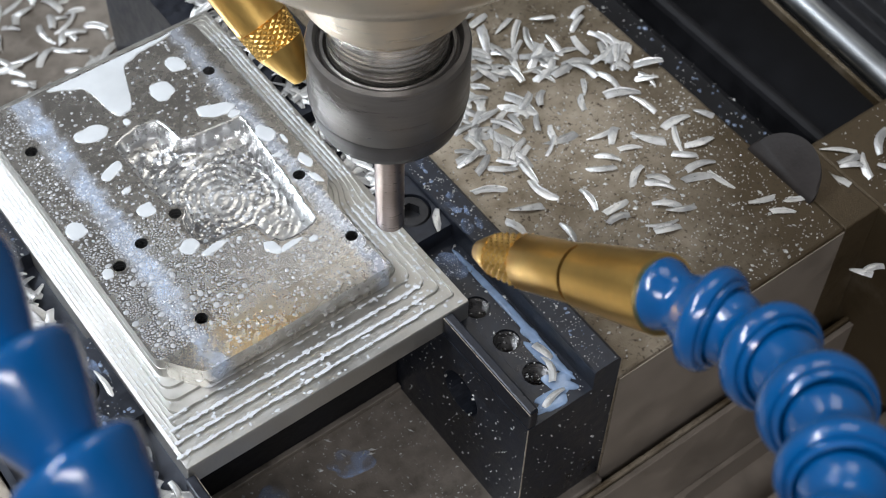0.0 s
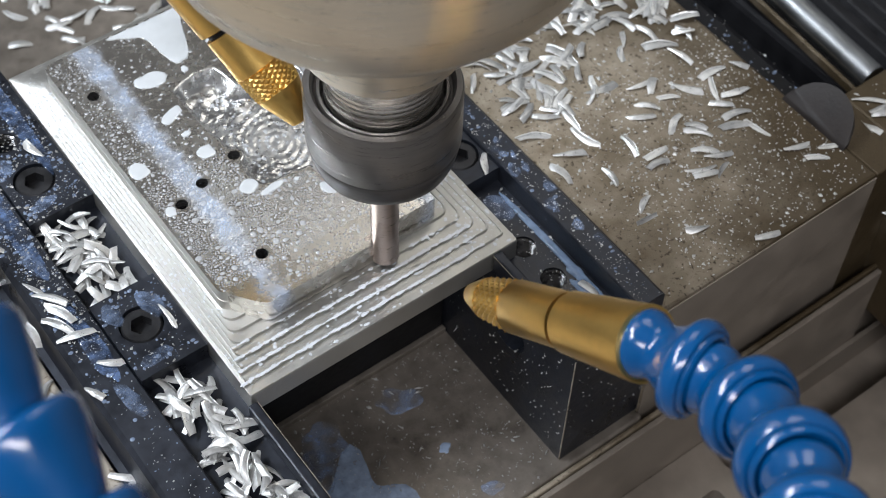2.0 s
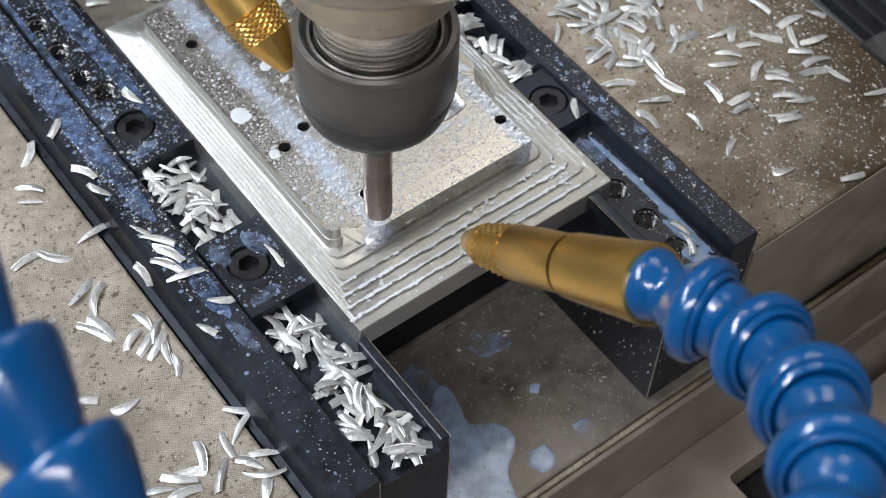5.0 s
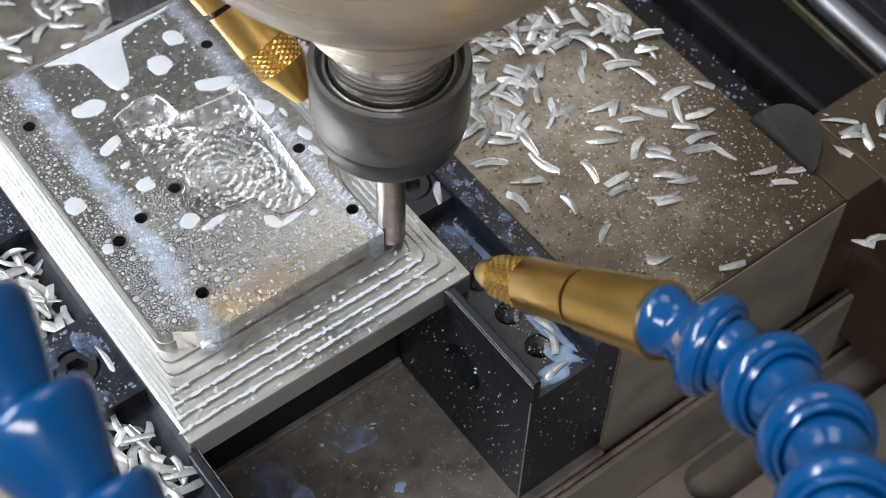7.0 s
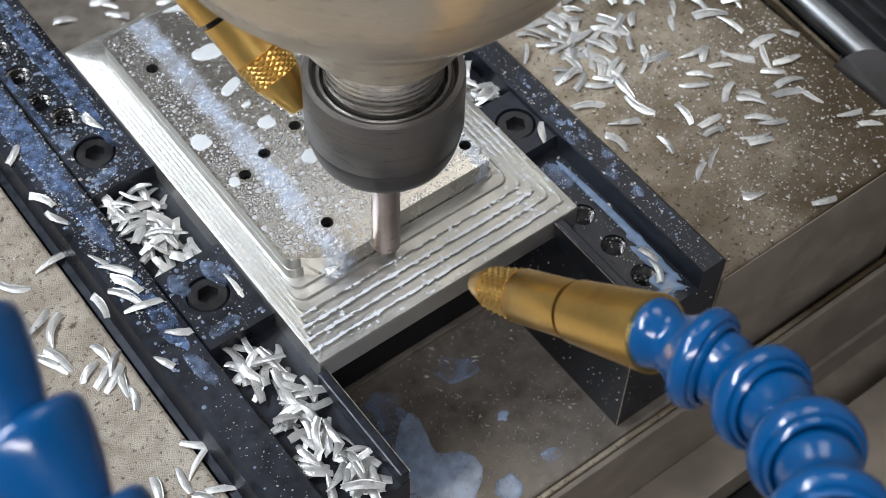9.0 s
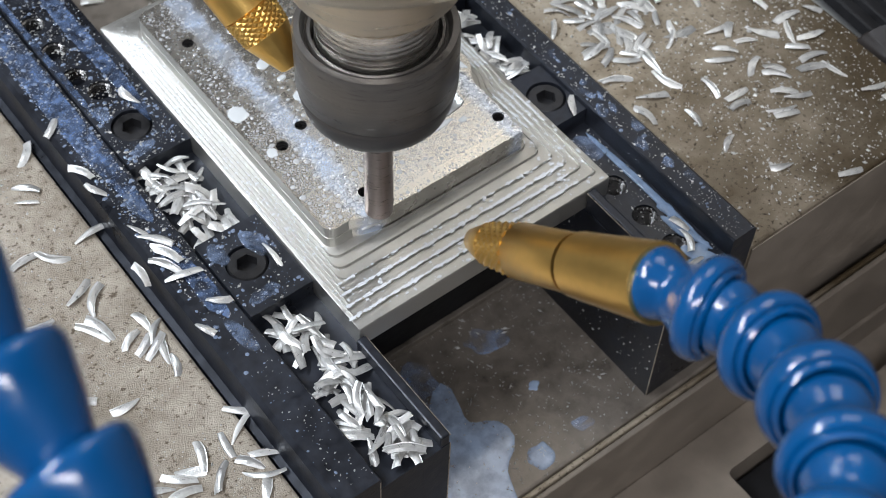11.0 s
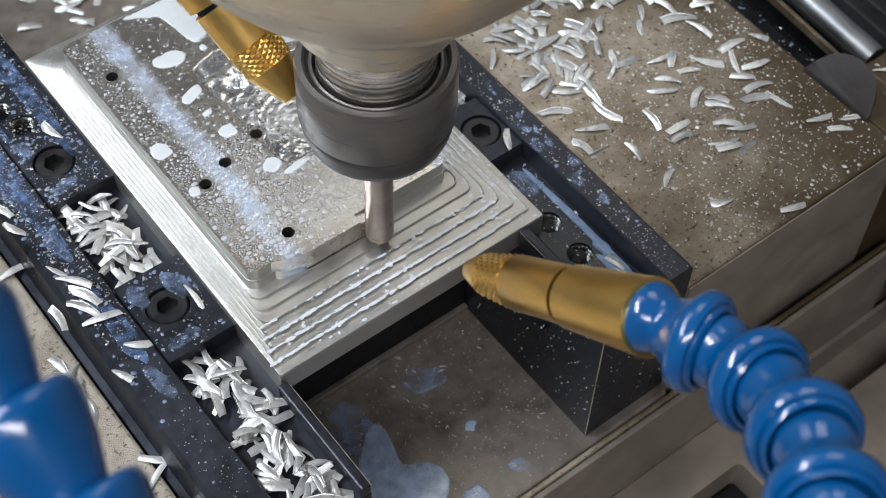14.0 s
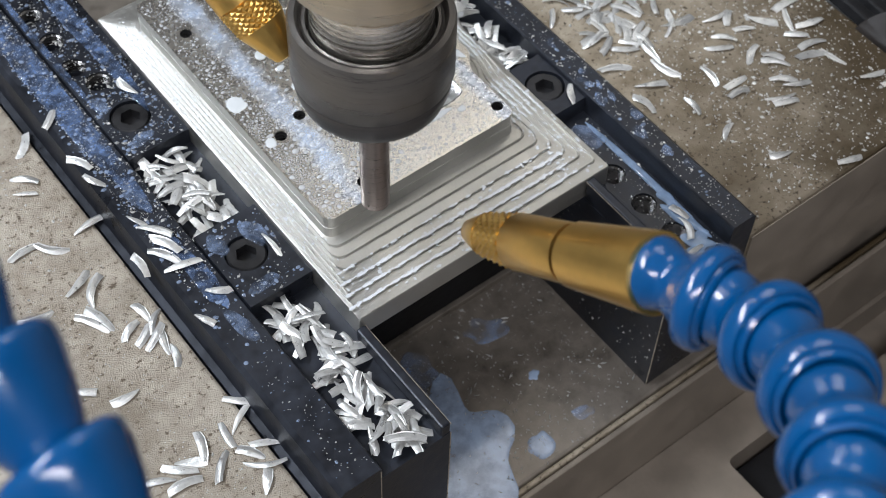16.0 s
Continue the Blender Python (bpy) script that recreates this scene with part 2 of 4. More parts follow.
# ---------------------------------------------------------------- mesh helpers (bmesh in millimetres)
def part(name, bm, mat, parent=None, label="", smooth=False, at=None):
    bmesh.ops.recalc_face_normals(bm, faces=bm.faces)
    bmesh.ops.scale(bm, vec=(MM, MM, MM), verts=bm.verts)
    me = bpy.data.meshes.new(name)
    bm.to_mesh(me)
    bm.free()
    me.materials.append(mat)
    if smooth:
        me.shade_smooth()
        me.set_sharp_from_angle(angle=radians(38))
    ob = new(name, me)
    if at is not None:
        ob.matrix_basis = at
    if parent is not None:
        ob.parent = parent
    if label:
        tagged(ob, label)
    return ob


def thing(name, label, category, group="", kind="", at=(0, 0, 0)):
    ob = new(name)
    ob.empty_display_size = 0.01
    ob.location = Vector(at) * MM
    return tagged(ob, label, category, group, kind)


def box(x0, x1, y0, y1, z0, z1, bevel=0.0, bm=None):
    bm = bm or bmesh.new()
    r = bmesh.ops.create_cube(bm, size=1, matrix=Matrix.LocRotScale(((x0 + x1) / 2, (y0 + y1) / 2, (z0 + z1) / 2), None, (x1 - x0, y1 - y0, z1 - z0)))
    if bevel:
        es = list({e for v in r["verts"] for e in v.link_edges})
        bmesh.ops.bevel(bm, geom=es, offset=bevel, segments=2, affect="EDGES", profile=0.5)
    return bm


def loop(bm, pts, z):
    return [bm.verts.new((x, y, z)) for x, y in pts]


def bridge(bm, a, b):
    k = len(a)
    return [bm.faces.new((a[i], a[(i + 1) % k], b[(i + 1) % k], b[i])) for i in range(k)]


def circle(cx, cy, r, n=24):
    return [(cx + r * math.cos(2 * math.pi * i / n), cy + r * math.sin(2 * math.pi * i / n)) for i in range(n)]


def rounded(x0, x1, y0, y1, r, n=6):
    out = []
    for cx, cy, a0 in ((x1 - r, y1 - r, 0), (x0 + r, y1 - r, 90), (x0 + r, y0 + r, 180), (x1 - r, y0 + r, 270)):
        out += [(cx + r * math.cos(radians(a0 + 90 * i / n)), cy + r * math.sin(radians(a0 + 90 * i / n))) for i in range(n + 1)]
    return out


def filled(bm, loops):
    """A flat face between the first loop of vertices and the holes."""
    edges = []
    for vs in loops:
        for i in range(len(vs)):
            a, b = vs[i], vs[(i + 1) % len(vs)]
            edges.append(bm.edges.get((a, b)) or bm.edges.new((a, b)))
    bmesh.ops.triangle_fill(bm, use_beauty=True, use_dissolve=False, edges=edges)


def bore(bm, top, pts, z1, close=True):
    low = loop(bm, pts, z1)
    bridge(bm, top, low)
    if close:
        bm.faces.new(low)
    return low


def holed_block(outline, z0, z1, holes, chamfer=0.0):
    """A block with blind holes in its top: holes are (points, depth)."""
    bm = bmesh.new()
    top = loop(bm, outline, z1)
    tops = [top]
    for pts, depth in holes:
        h = loop(bm, pts, z1)
        tops.append(h)
        bore(bm, h, pts, z1 - depth)
    filled(bm, tops)
    low = loop(bm, outline, z0)
    bridge(bm, top, low)
    bm.faces.new(low)
    return bm


def lathe(profile, n=48, bm=None, matrix=Matrix()):
    """Turned body about z from (radius, z) pairs."""
    bm = bm or bmesh.new()
    rings = []
    for r, z in profile:
        if r < 1e-4:
            rings.append([bm.verts.new(matrix @ Vector((0, 0, z)))])
        else:
            rings.append([bm.verts.new(matrix @ Vector((r * math.cos(2 * math.pi * i / n), r * math.sin(2 * math.pi * i / n), z))) for i in range(n)])
    for a, b in zip(rings, rings[1:]):
        for i in range(n):
            j = (i + 1) % n
            if len(a) == 1 and len(b) > 1:
                bm.faces.new((a[0], b[j], b[i]))
            elif len(b) == 1 and len(a) > 1:
                bm.faces.new((a[i], a[j], b[0]))
            elif len(a) > 1:
                bm.faces.new((a[i], a[j], b[j], b[i]))
    return bm


def along(a, b):
    """Matrix that puts z along a to b with its origin at a (millimetres)."""
    a, b = Vector(a), Vector(b)
    return Matrix.Translation(a) @ (b - a).to_track_quat("Z", "Y").to_matrix().to_4x4()


# ---------------------------------------------------------------- the room
def room():
    X, Y, Z0, Z1, w = 1500, 1500, -150.1, 1750, 60
    for name, b in (("wall_north", (-X, X, Y, Y + w, Z0, Z1)), ("wall_south", (-X, X, -Y - w, -Y, Z0, Z1)),
                    ("wall_east", (X, X + w, -Y, Y, Z0, Z1)), ("wall_west", (-X - w, -X, -Y, Y, Z0, Z1))):
        tagged(part(name, box(*b), PAINT), "plain grey painted machine enclosure wall", "wall", kind="structure")
    tagged(part("ceiling", box(-X, X, -Y, Y, Z1, Z1 + w), CEIL), "grey painted enclosure roof", "ceiling", kind="structure")
    tagged(part("floor", box(-X, X, -Y, Y, Z0 - w, Z0), FLOORM), "dark grey machine table under the vise", "floor", kind="structure")


room()

PX0, PX1, PY0, PY1, PZ0 = 1.6, 78.3, 3.2, 122.5, -15.3   # the workpiece
TOP = -17.0    # ground tops of the side blocks
BEDZ = -62.7   # bed between the jaws


def machine_vise():
    v = thing("machine_vise", "ground steel vise base wet with milky coolant between the jaws", "vise", at=(37, 40, -110))
    inv = Matrix.Translation(-v.location)
    part("bed", box(-140, 97, -32.5, 260, -86, BEDZ, 0.8), BED, v, "dark wet ground steel bed", at=inv)
    part("front_lip", box(-140, 186, -34.2, -32.7, -86, BEDZ - 0.6, 0.5), GROUND, v, "worn edge strip", at=inv)
    part("front_apron", box(-140, 186, -36.0, -34.4, -100, BEDZ - 1.6, 0.3), CAST, v, "brown-grey machined apron", at=inv)
    part("front_face", box(-140, 320, -33.9, 4.0, -150, -86.2, 0.5), CAST, v, "brown-grey machined side", at=inv)
    part("foot_plate", holed_block([(-140, -36.2), (-140, -120), (320, -120), (320, -36.2)], -150, -98,
                                   [(rounded(123, 215, -52, -37.6, 7), 13), (rounded(90, 116, -84, -49.5, 2), 34), (rounded(20, 60, -100, -84, 7.5), 30)]), CAST, v, "brown-grey base flange with a long slot", at=inv)
    # added near-black plate that paints the shade deep in the slot
    part("slot_shade_floor", box(91, 115, -83, -50.5, -131.9, -108, 0.5), PIT, v, "near-black slot bottom with its shade in the colour", at=inv)
    part("side_block", box(97.2, 173, -30, 260, -84, TOP, 0.9), GROUND, v, "oily brownish ground steel block", at=inv)
    part("block_front", box(97.6, 172.6, -30.4, -30.02, -84, TOP - 0.9, 0.1), CAST, v, "smooth brown-grey machined front of the block", at=inv)
    part("outer_block", box(186, 330, -120, -3.9, -84, TOP - 1.0, 0.9), GROUND, v, "oily brownish ground steel shoulder", at=inv)
    part("bridge_block", box(173.2, 185.8, -30, -3.9, -84, TOP - 0.5, 0.5), GROUND, v, at=inv)
    part("left_block", box(-140, -30.8, -29, 260, -84, TOP - 1, 0.9), GROUND_DRY, v, "scratched grey-brown ground steel block", at=inv)
    # half-round lug, its upper face sloping up from the block
    bm, n = bmesh.new(), 20
    arc = [(171 + 9.0 * math.sin(math.pi * k / n), -7.6 + 11.4 * math.cos(math.pi * k / n), math.sin(math.pi * k / n)) for k in range(n + 1)]
    rings = [[bm.verts.new((x, y, TOP - 12)) for x, y, _ in arc], [bm.verts.new((x, y, TOP + 0.6 + 6.2 * u)) for x, y, u in arc],
             [bm.verts.new((171.7 + (x - 171) * 0.88, -7.6 + (y + 7.6) * 0.92, TOP + 1.5 + 6.6 * u)) for x, y, u in arc]]
    for p, q in zip(rings, rings[1:]):
        bridge(bm, p, q)
    bm.faces.new(rings[0])
    bm.faces.new(rings[-1])
    part("lug", bm, BOSS, v, "half-round dark steel lug", True, at=inv)
    return v


machine_vise()


def pit():
    p = thing("leadscrew_well", "dark oily well with a lead screw cover under drops of coolant", "machine part", at=(260, 80, -120))
    inv = Matrix.Translation(-p.location)
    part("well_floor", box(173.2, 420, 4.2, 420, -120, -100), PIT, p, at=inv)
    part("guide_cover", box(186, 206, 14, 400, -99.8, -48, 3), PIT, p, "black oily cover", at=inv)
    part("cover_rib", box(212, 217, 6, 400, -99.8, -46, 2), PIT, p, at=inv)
    return p


pit()


def guideway():
    """Bright bar and pleated cover of the machine's own guide; the vise travels past it."""
    g = thing("guideway", "bright guide bar beside a pleated black cover behind the vise", "machine part", at=(250, 120, -36))
    inv = Matrix.Translation(-g.location)
    part("guide_bar", lathe([(0, 0), (3.9, 0), (4.2, 0.5), (4.2, 420), (0, 420)], 32, matrix=along((237, 4.6, -36), (263, 400, -36))), CHROME, g, "dull bright guide bar", True, at=inv)
    bm = box(-0.7, 0.7, 0, 400, -2.4, 0.4, 0.2)
    bmesh.ops.transform(bm, matrix=Matrix.Translation((230.6, 4.6, -37.5)) @ Matrix.Rotation(radians(-3.7), 4, "Z"), verts=bm.verts)
    part("edge_strip", bm, GROUND, g, "worn brown edge strip", at=inv)
    for k in range(9):
        bm = box(-2.6, 2.6, 0, 400, -9, 0, 0.8)
        bmesh.ops.transform(bm, matrix=Matrix.Translation((247 + 6.2 * k, 4.6, -34)) @ Matrix.Rotation(radians(-3.7), 4, "Z") @ Matrix.Rotation(radians(18), 4, "Y"), verts=bm.verts)
        part("pleat", bm, PLEAT, g, at=inv)
    return g


GUIDE = guideway()


# ---------------------------------------------------------------- jaws
def thread(x, y, z, r, depth):
    """Threaded wall of a hole: a stack of ridged rings."""
    prof = []
    k = int(depth / 0.9)
    for i in range(k):
        prof += [(r - 0.03, z - 0.9 * i), (r - 0.05, z - 0.9 * i - 0.25), (r - 0.62, z - 0.9 * i - 0.5), (r - 0.62, z - 0.9 * i - 0.62)]
    prof.append((r - 0.03, z - 0.9 * k))
    return lathe(prof, 20, matrix=Matrix.Translation((x, y, 0)))


def cap_screw(x, y, z, parent, inv):
    bm = holed_block(circle(x, y, 4.5, 36), z - 5, z, [(circle(x, y, 2.75, 6), 3.0)])
    s = part("cap_screw", bm, BLACK_SOFT, parent, "black socket head cap screw", at=inv)
    part("screw_edge", lathe([(4.52, z - 4.9), (4.95, z - 4.9), (4.95, z - 0.5), (4.52, z - 0.02)], 36, matrix=Matrix.Translation((x, y, 0))), BLACK_SOFT, s, "", True)
    return s


def jaw(name, label, sign, x_in, top, pads, holes, at):
    """One vise jaw. sign +1: the outer side is towards +x. x_in: the clamping side's edge."""
    v = thing(name, label, "vise jaw", "vise jaws", at=at)
    inv = Matrix.Translation(-v.location)
    X = lambda a: x_in + sign * a

    def span(a, b):
        return (min(X(a), X(b)), max(X(a), X(b)))
    y0, y1 = -29.6, 175
    rec = PZ0 - 0.05
    # slab with the clamping face, bored from the side, then the lower body with the threaded holes
    slab = holed_block([(y0, BEDZ + 0.02), (y1, BEDZ + 0.02), (y1, rec), (y0, rec)], -7.4, 0.0, [(circle(-5.0, -31.5, 6.6, 32), 6.5)] if sign > 0 else [])
    turn = Matrix(((0, 0, -sign, x_in), (1, 0, 0, 0), (0, 1, 0, 0), (0, 0, 0, 1)))
    bmesh.ops.transform(slab, matrix=turn, verts=slab.verts)
    part("clamping_face", slab, BLACK, v, at=inv)
    pts = [(X(7.42), y0), (X(19), y0), (X(19), y1), (X(7.42), y1)]
    hs = [(circle(hx, hy, r, 20), 12) for hx, hy, r in holes]
    part("jaw_body", holed_block(pts, BEDZ + 0.02, rec, hs), BLACK, v, at=inv)
    part("clamping_ridge", box(*span(0.05, 2.6), y0 + 0.05, 3.0, rec + 0.01, top, 0.5), BLACK, v, at=inv)
    ww = 27 if sign > 0 else 30
    bm = bmesh.new()
    prof = [(19.02, BEDZ + 0.02), (19.02, top - 0.4), (19.4, top), (ww - 1.2, top), (ww, top - 1.2)] + ([(ww, BEDZ + 0.02)] if sign > 0 else [(ww + 1.6, top - 7), (ww + 3.2, top - 8), (ww + 3.2, BEDZ + 0.02)])
    a = [bm.verts.new((X(q), y0, z)) for q, z in prof]
    b = [bm.verts.new((X(q), y1, z)) for q, z in prof]
    bridge(bm, a, b)
    bm.faces.new(a)
    bm.faces.new(b)
    part("outer_rail", bm, BLACK, v, at=inv)
    for qa, za, zb in ((0.0, rec, BEDZ + 0.5), (ww - 0.02 if sign > 0 else 19.3, top - 1.3, BEDZ + 0.5)):
        part("worn_edge", box(X(qa) - 0.16, X(qa) + 0.16, y0 - 0.05, y0 + 0.12, zb, za), GROUND_DRY, v, "worn bright edge", at=inv)
    part("worn_edge", box(X(0.0) - 0.05, X(0.0) + 0.16, y0, 3.0, top - 0.62, top - 0.38) if sign > 0 else box(X(0.0) - 0.16, X(0.0) + 0.05, y0, 3.0, top - 0.62, top - 0.38), GROUND_DRY, v, "worn bright edge", at=inv)
    for hx, hy, r in holes:
        part("thread", thread(hx, hy, rec - 0.6, r, 10), HOLE, v, "shiny internal thread", at=inv)
    for p0, p1, sx, sy, taps in pads:
        xs = (PX1 + 0.15, X(18.9)) if sign > 0 else (X(18.9), PX0 - 0.15)
        out = [(xs[0], p0), (xs[1], p0), (xs[1], p1), (xs[0], p1)]
        part("clamp_pad", holed_block(out, rec + 0.02, -10.0, [(circle(sx, sy, 5.3, 36), 4.6)] + [(circle(q, w, 3.3, 20), 5.0) for q, w in taps]), BLACK, v, "blackened clamp pad", at=inv)
        cap_screw(sx, sy, -10.3, v, inv)
        for q, w in taps:
            part("thread", thread(q, w, -10.3, 3.3, 4), HOLE, v, "shiny internal thread", at=inv)
    return v


jaw("vise_jaw", "black steel vise jaw with threaded holes and a coolant-filled step", 1, 70.5, -8.4,
    [(25, 44, 83.5, 34.3, []), (76, 100, 83.5, 88, [])], [(81.6, -18.6, 3.3), (81.6, -7.4, 3.3), (81.6, 4.4, 3.3)], (83, 60, BEDZ))
jaw("vise_jaw", "black steel vise jaw with chip-filled pockets and cap screws", -1, 3.0, -11.0,
    [(22, 47, -8.2, 35.7, []), (76.8, 170, -8.3, 89.2, [(-8.9, 104.4), (-11.7, 112.3), (-11.7, 123.9), (-11.7, 135.5)])], [], (-12, 60, BEDZ))

cross = thing("parallel_bar", "steel support bar under the workpiece between the jaws, near-black for its shade", "bar", at=(37, 30, BEDZ))
# near-black colour paints the shadow under the plate onto the bar
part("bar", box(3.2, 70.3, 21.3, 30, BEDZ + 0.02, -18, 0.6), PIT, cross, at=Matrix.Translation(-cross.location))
part("ledge", box(3.2, 70.3, 19.6, 21.28, BEDZ + 0.02, BEDZ + 2.2, 0.3), BED, cross, "dark steel ledge along the foot of the bar", at=Matrix.Translation(-cross.location))


# ---------------------------------------------------------------- workpiece
IX0, IX1, IY0, IY1, BULGE = 8.4, 65.4, 25.2, 113.0, 3.8


def terrace(x0, x1, y0, y1, r, bulge):
    """Outline of one step of the plate; the wall on the far side of the pocket swells out past y = 46."""
    out = []
    pts = rounded(x0, x1, y0, y1, r)
    for (xa, ya), (xb, yb) in zip(pts, pts[1:] + pts[:1]):
        out.append((xa, ya))
        if abs(xa - x1) < 0.01 and abs(xb - x1) < 0.01 and abs(ya - yb) > 40:
            ys = [42 + 0.8 * i for i in range(11)]
            out += [(x1, y) for y in (ys if yb > ya else ys[::-1])]
    ease = lambda q: q * q * (3 - 2 * q)
    return [(x + bulge * ease(max(0.0, min(1.0, (y - 42) / 8))) if x > x1 - r - 0.01 else x, y) for x, y in out]


POCKET = [(31.7, 86.6), (34.2, 87.7), (39.0, 89.1), (44.3, 87.9), (45.4, 83.6), (45.8, 79.3), (49.4, 78.1), (61.7, 77.1), (62.1, 75.6), (60.6, 55.6), (59.2, 38.7), (57.4, 37.9), (53.5, 37.4), (49.4, 37.9), (47.3, 40.4), (47.0, 43.9), (46.4, 46.0), (42.3, 46.9), (37.7, 46.9), (33.9, 47.8), (32.7, 50.2), (32.5, 53.7), (33.5, 57.2), (34.9, 58.2), (35.4, 59.8), (34.7, 61.4), (33.1, 62.1), (31.9, 70.6)]


def within(x, y, pts):
    """Whether a point lies inside an outline."""
    odd = False
    for (xa, ya), (xb, yb) in zip(pts, pts[1:] + pts[:1]):
        if (ya > y) != (yb > y) and x < xa + (xb - xa) * (y - ya) / (yb - ya):
            odd = not odd
    return odd


def bead(bm, x, y, z, r, sq, m=9):
    """One standing drop."""
    verts = [[bm.verts.new((x + r * f * sq * math.cos(6.2832 * i / m), y + r * f / sq * math.sin(6.2832 * i / m), z + 0.005 + 0.32 * r * h)) for i in range(m)] for f, h in ((1, 0), (0.72, 0.75))]
    top = bm.verts.new((x, y, z + 0.005 + 0.36 * r))
    for i in range(m):
        j = (i + 1) % m
        bm.faces.new((verts[0][i], verts[0][j], verts[1][j], verts[1][i]))
        bm.faces.new((verts[1][i], verts[1][j], top))


def workpiece():
    v = thing("aluminium_plate", "milled aluminium plate with stepped rim, wet with coolant, clamped in vise", "workpiece", at=(40, 62, PZ0))
    inv = Matrix.Translation(-v.location)
    bm = bmesh.new()
    isl = terrace(IX0, IX1, IY0, IY1, 2.5, BULGE)
    out = rounded(PX0, PX1, PY0, PY1, 0.4)
    holes = [(14.2, 96.6), (14.6, 53.6), (22.0, 56.5), (22.4, 30.1), (63.2, 29.8), (63.4, 52.6), (63.6, 95.0), (32.9, 59.6)]
    top = loop(bm, isl, 0.0)
    tops = [top]
    for x, y in holes:
        pts = circle(x, y, 1.55, 20)
        h = loop(bm, pts, 0.0)
        tops.append(h)
        bore(bm, h, pts, -14)
    fine = []
    for (xa, ya), (xb, yb) in zip(POCKET, POCKET[1:] + POCKET[:1]):
        n = max(1, round(math.hypot(xb - xa, yb - ya) / 0.7))
        for i in range(n):
            x, y = xa + (xb - xa) * i / n, ya + (yb - ya) * i / n
            q = Vector((x * 0.6, y * 0.6, 2))
            k = 0.0 if math.hypot(x - 32.9, y - 59.6) < 5 else 0.25
            fine.append((x + k * noise.noise(q), y + k * noise.noise(q + Vector((7, 3, 1)))))
    pk = loop(bm, fine, 0.0)
    tops.append(pk)
    filled(bm, tops)
    part("island", bm, ALU, v, "bright wet raised face with tapped holes", at=inv)
    # fluted wall of the pocket with a rounded lip
    bm, rings = bmesh.new(), []
    m = len(fine)
    for z, inset, wave in ((0.03, -0.35, 0.1), (0.06, 0.0, 0.1), (-0.1, 0.3, 0.15), (-0.7, 0.42, 0.3), (-1.8, 0.5, 0.6), (-3.2, 0.9, 0.9), (-4.3, 1.5, 0.8), (-5.0, 2.4, 0.5)):
        ring = []
        for i, (x, y) in enumerate(fine):
            (xa, ya), (xb, yb) = fine[i - 2], fine[(i + 2) % m]
            d = math.hypot(xb - xa, yb - ya) or 1
            w = inset + wave * noise.noise(Vector((x * 0.55, y * 0.55, z * 0.25)))
            ring.append(bm.verts.new((x + (yb - ya) / d * w, y - (xb - xa) / d * w, z)))
        rings.append(ring)
    for p, q in zip(rings, rings[1:]):
        bridge(bm, p, q)
    part("pocket_wall", bm, ALU_WET, v, "fluted pocket wall with a rounded wet lip", True, at=inv)
    # added dark sleeves paint the shade inside the bores
    for x, y in holes:
        part("tapped_hole", lathe([(1.53, -0.25), (1.53, -0.3), (1.3, -0.8), (1.5, -1.3), (1.3, -1.8), (1.5, -2.3), (1.3, -2.8), (1.5, -3.3), (1.3, -4), (1.3, -5), (0, -5)], 20, matrix=Matrix.Translation((x, y, 0))), HOLE, v, "tapped hole with its shade in a dark lining", True, at=inv)
    # wall of the island and terraces of the rim
    bm = bmesh.new()
    last = loop(bm, isl, 0.0)
    levels = [(0.0, -3.4), (0.012, -3.45), (0.014, -6.6)]
    for k in range(1, 7):
        f, z = k / 7, -6.4 - 0.27 * k
        levels += [(f - 0.02, z - 0.12), (f - 0.012, z + 0.42), (f, z + 0.44), (f + 0.008, z - 0.3)]
    levels += [(0.99, -8.45), (1.0, -8.85), (1.0, PZ0)]
    for i, (f, z) in enumerate(levels):
        r = 2.5 * (1 - f) + (4.5 * f * (1 - f)) + 0.4 * f
        x0, x1, y0, y1 = (a + (b - a) * f for a, b in ((IX0, PX0), (IX1, PX1), (IY0, PY0), (IY1, PY1)))
        nxt = loop(bm, terrace(x0, x1, y0, y1, r, BULGE * (1 - f)), z)
        if 2 < i < len(levels) - 3:
            flat = -6.4 - 1.89 * f      # low ridges on the narrow sides, tall ones in front
            for q in nxt:
                if q.co.y > y0 + r + 0.5:
                    q.co.z = flat + (z - flat) * (0.0 if q.co.x < 40 else 0.6)
        bridge(bm, last, nxt)
        last = nxt
    bm.faces.new(last)
    part("stepped_rim", bm, ALU_RIM, v, "matt milled stepped rim with cutter ridges", at=inv)
    # pocket floor with swirling cutter marks
    bm = bmesh.new()
    nx, ny = 120, 210
    grid = []
    for j in range(ny + 1):
        row = []
        for i in range(nx + 1):
            x, y = 31.0 + 32.0 * i / nx, 36.4 + 54.0 * j / ny
            r = math.hypot(x - 46, (y - 60) * 0.8)
            w = noise.noise(Vector((x * 0.16, y * 0.16, 5)))
            z = -4.6 + 0.085 * math.sin(r * 3.4 + 3.2 * noise.noise(Vector((x * 0.13, y * 0.13, 0)))) * (1 if r < 13.5 else 0.3) * (0.6 + w)
            z += 0.12 * noise.noise(Vector((x * 0.45, y * 0.45, 3))) + 0.07 * noise.noise(Vector((x * 1.1, y * 1.1, 8))) + 0.035 * noise.noise(Vector((x * 2.2, y * 2.2, 4)))
            if y > 76:
                z += 0.5 * noise.noise(Vector((x * 0.3, y * 0.3, 9)))
            row.append(bm.verts.new((x, y, z)))
        grid.append(row)
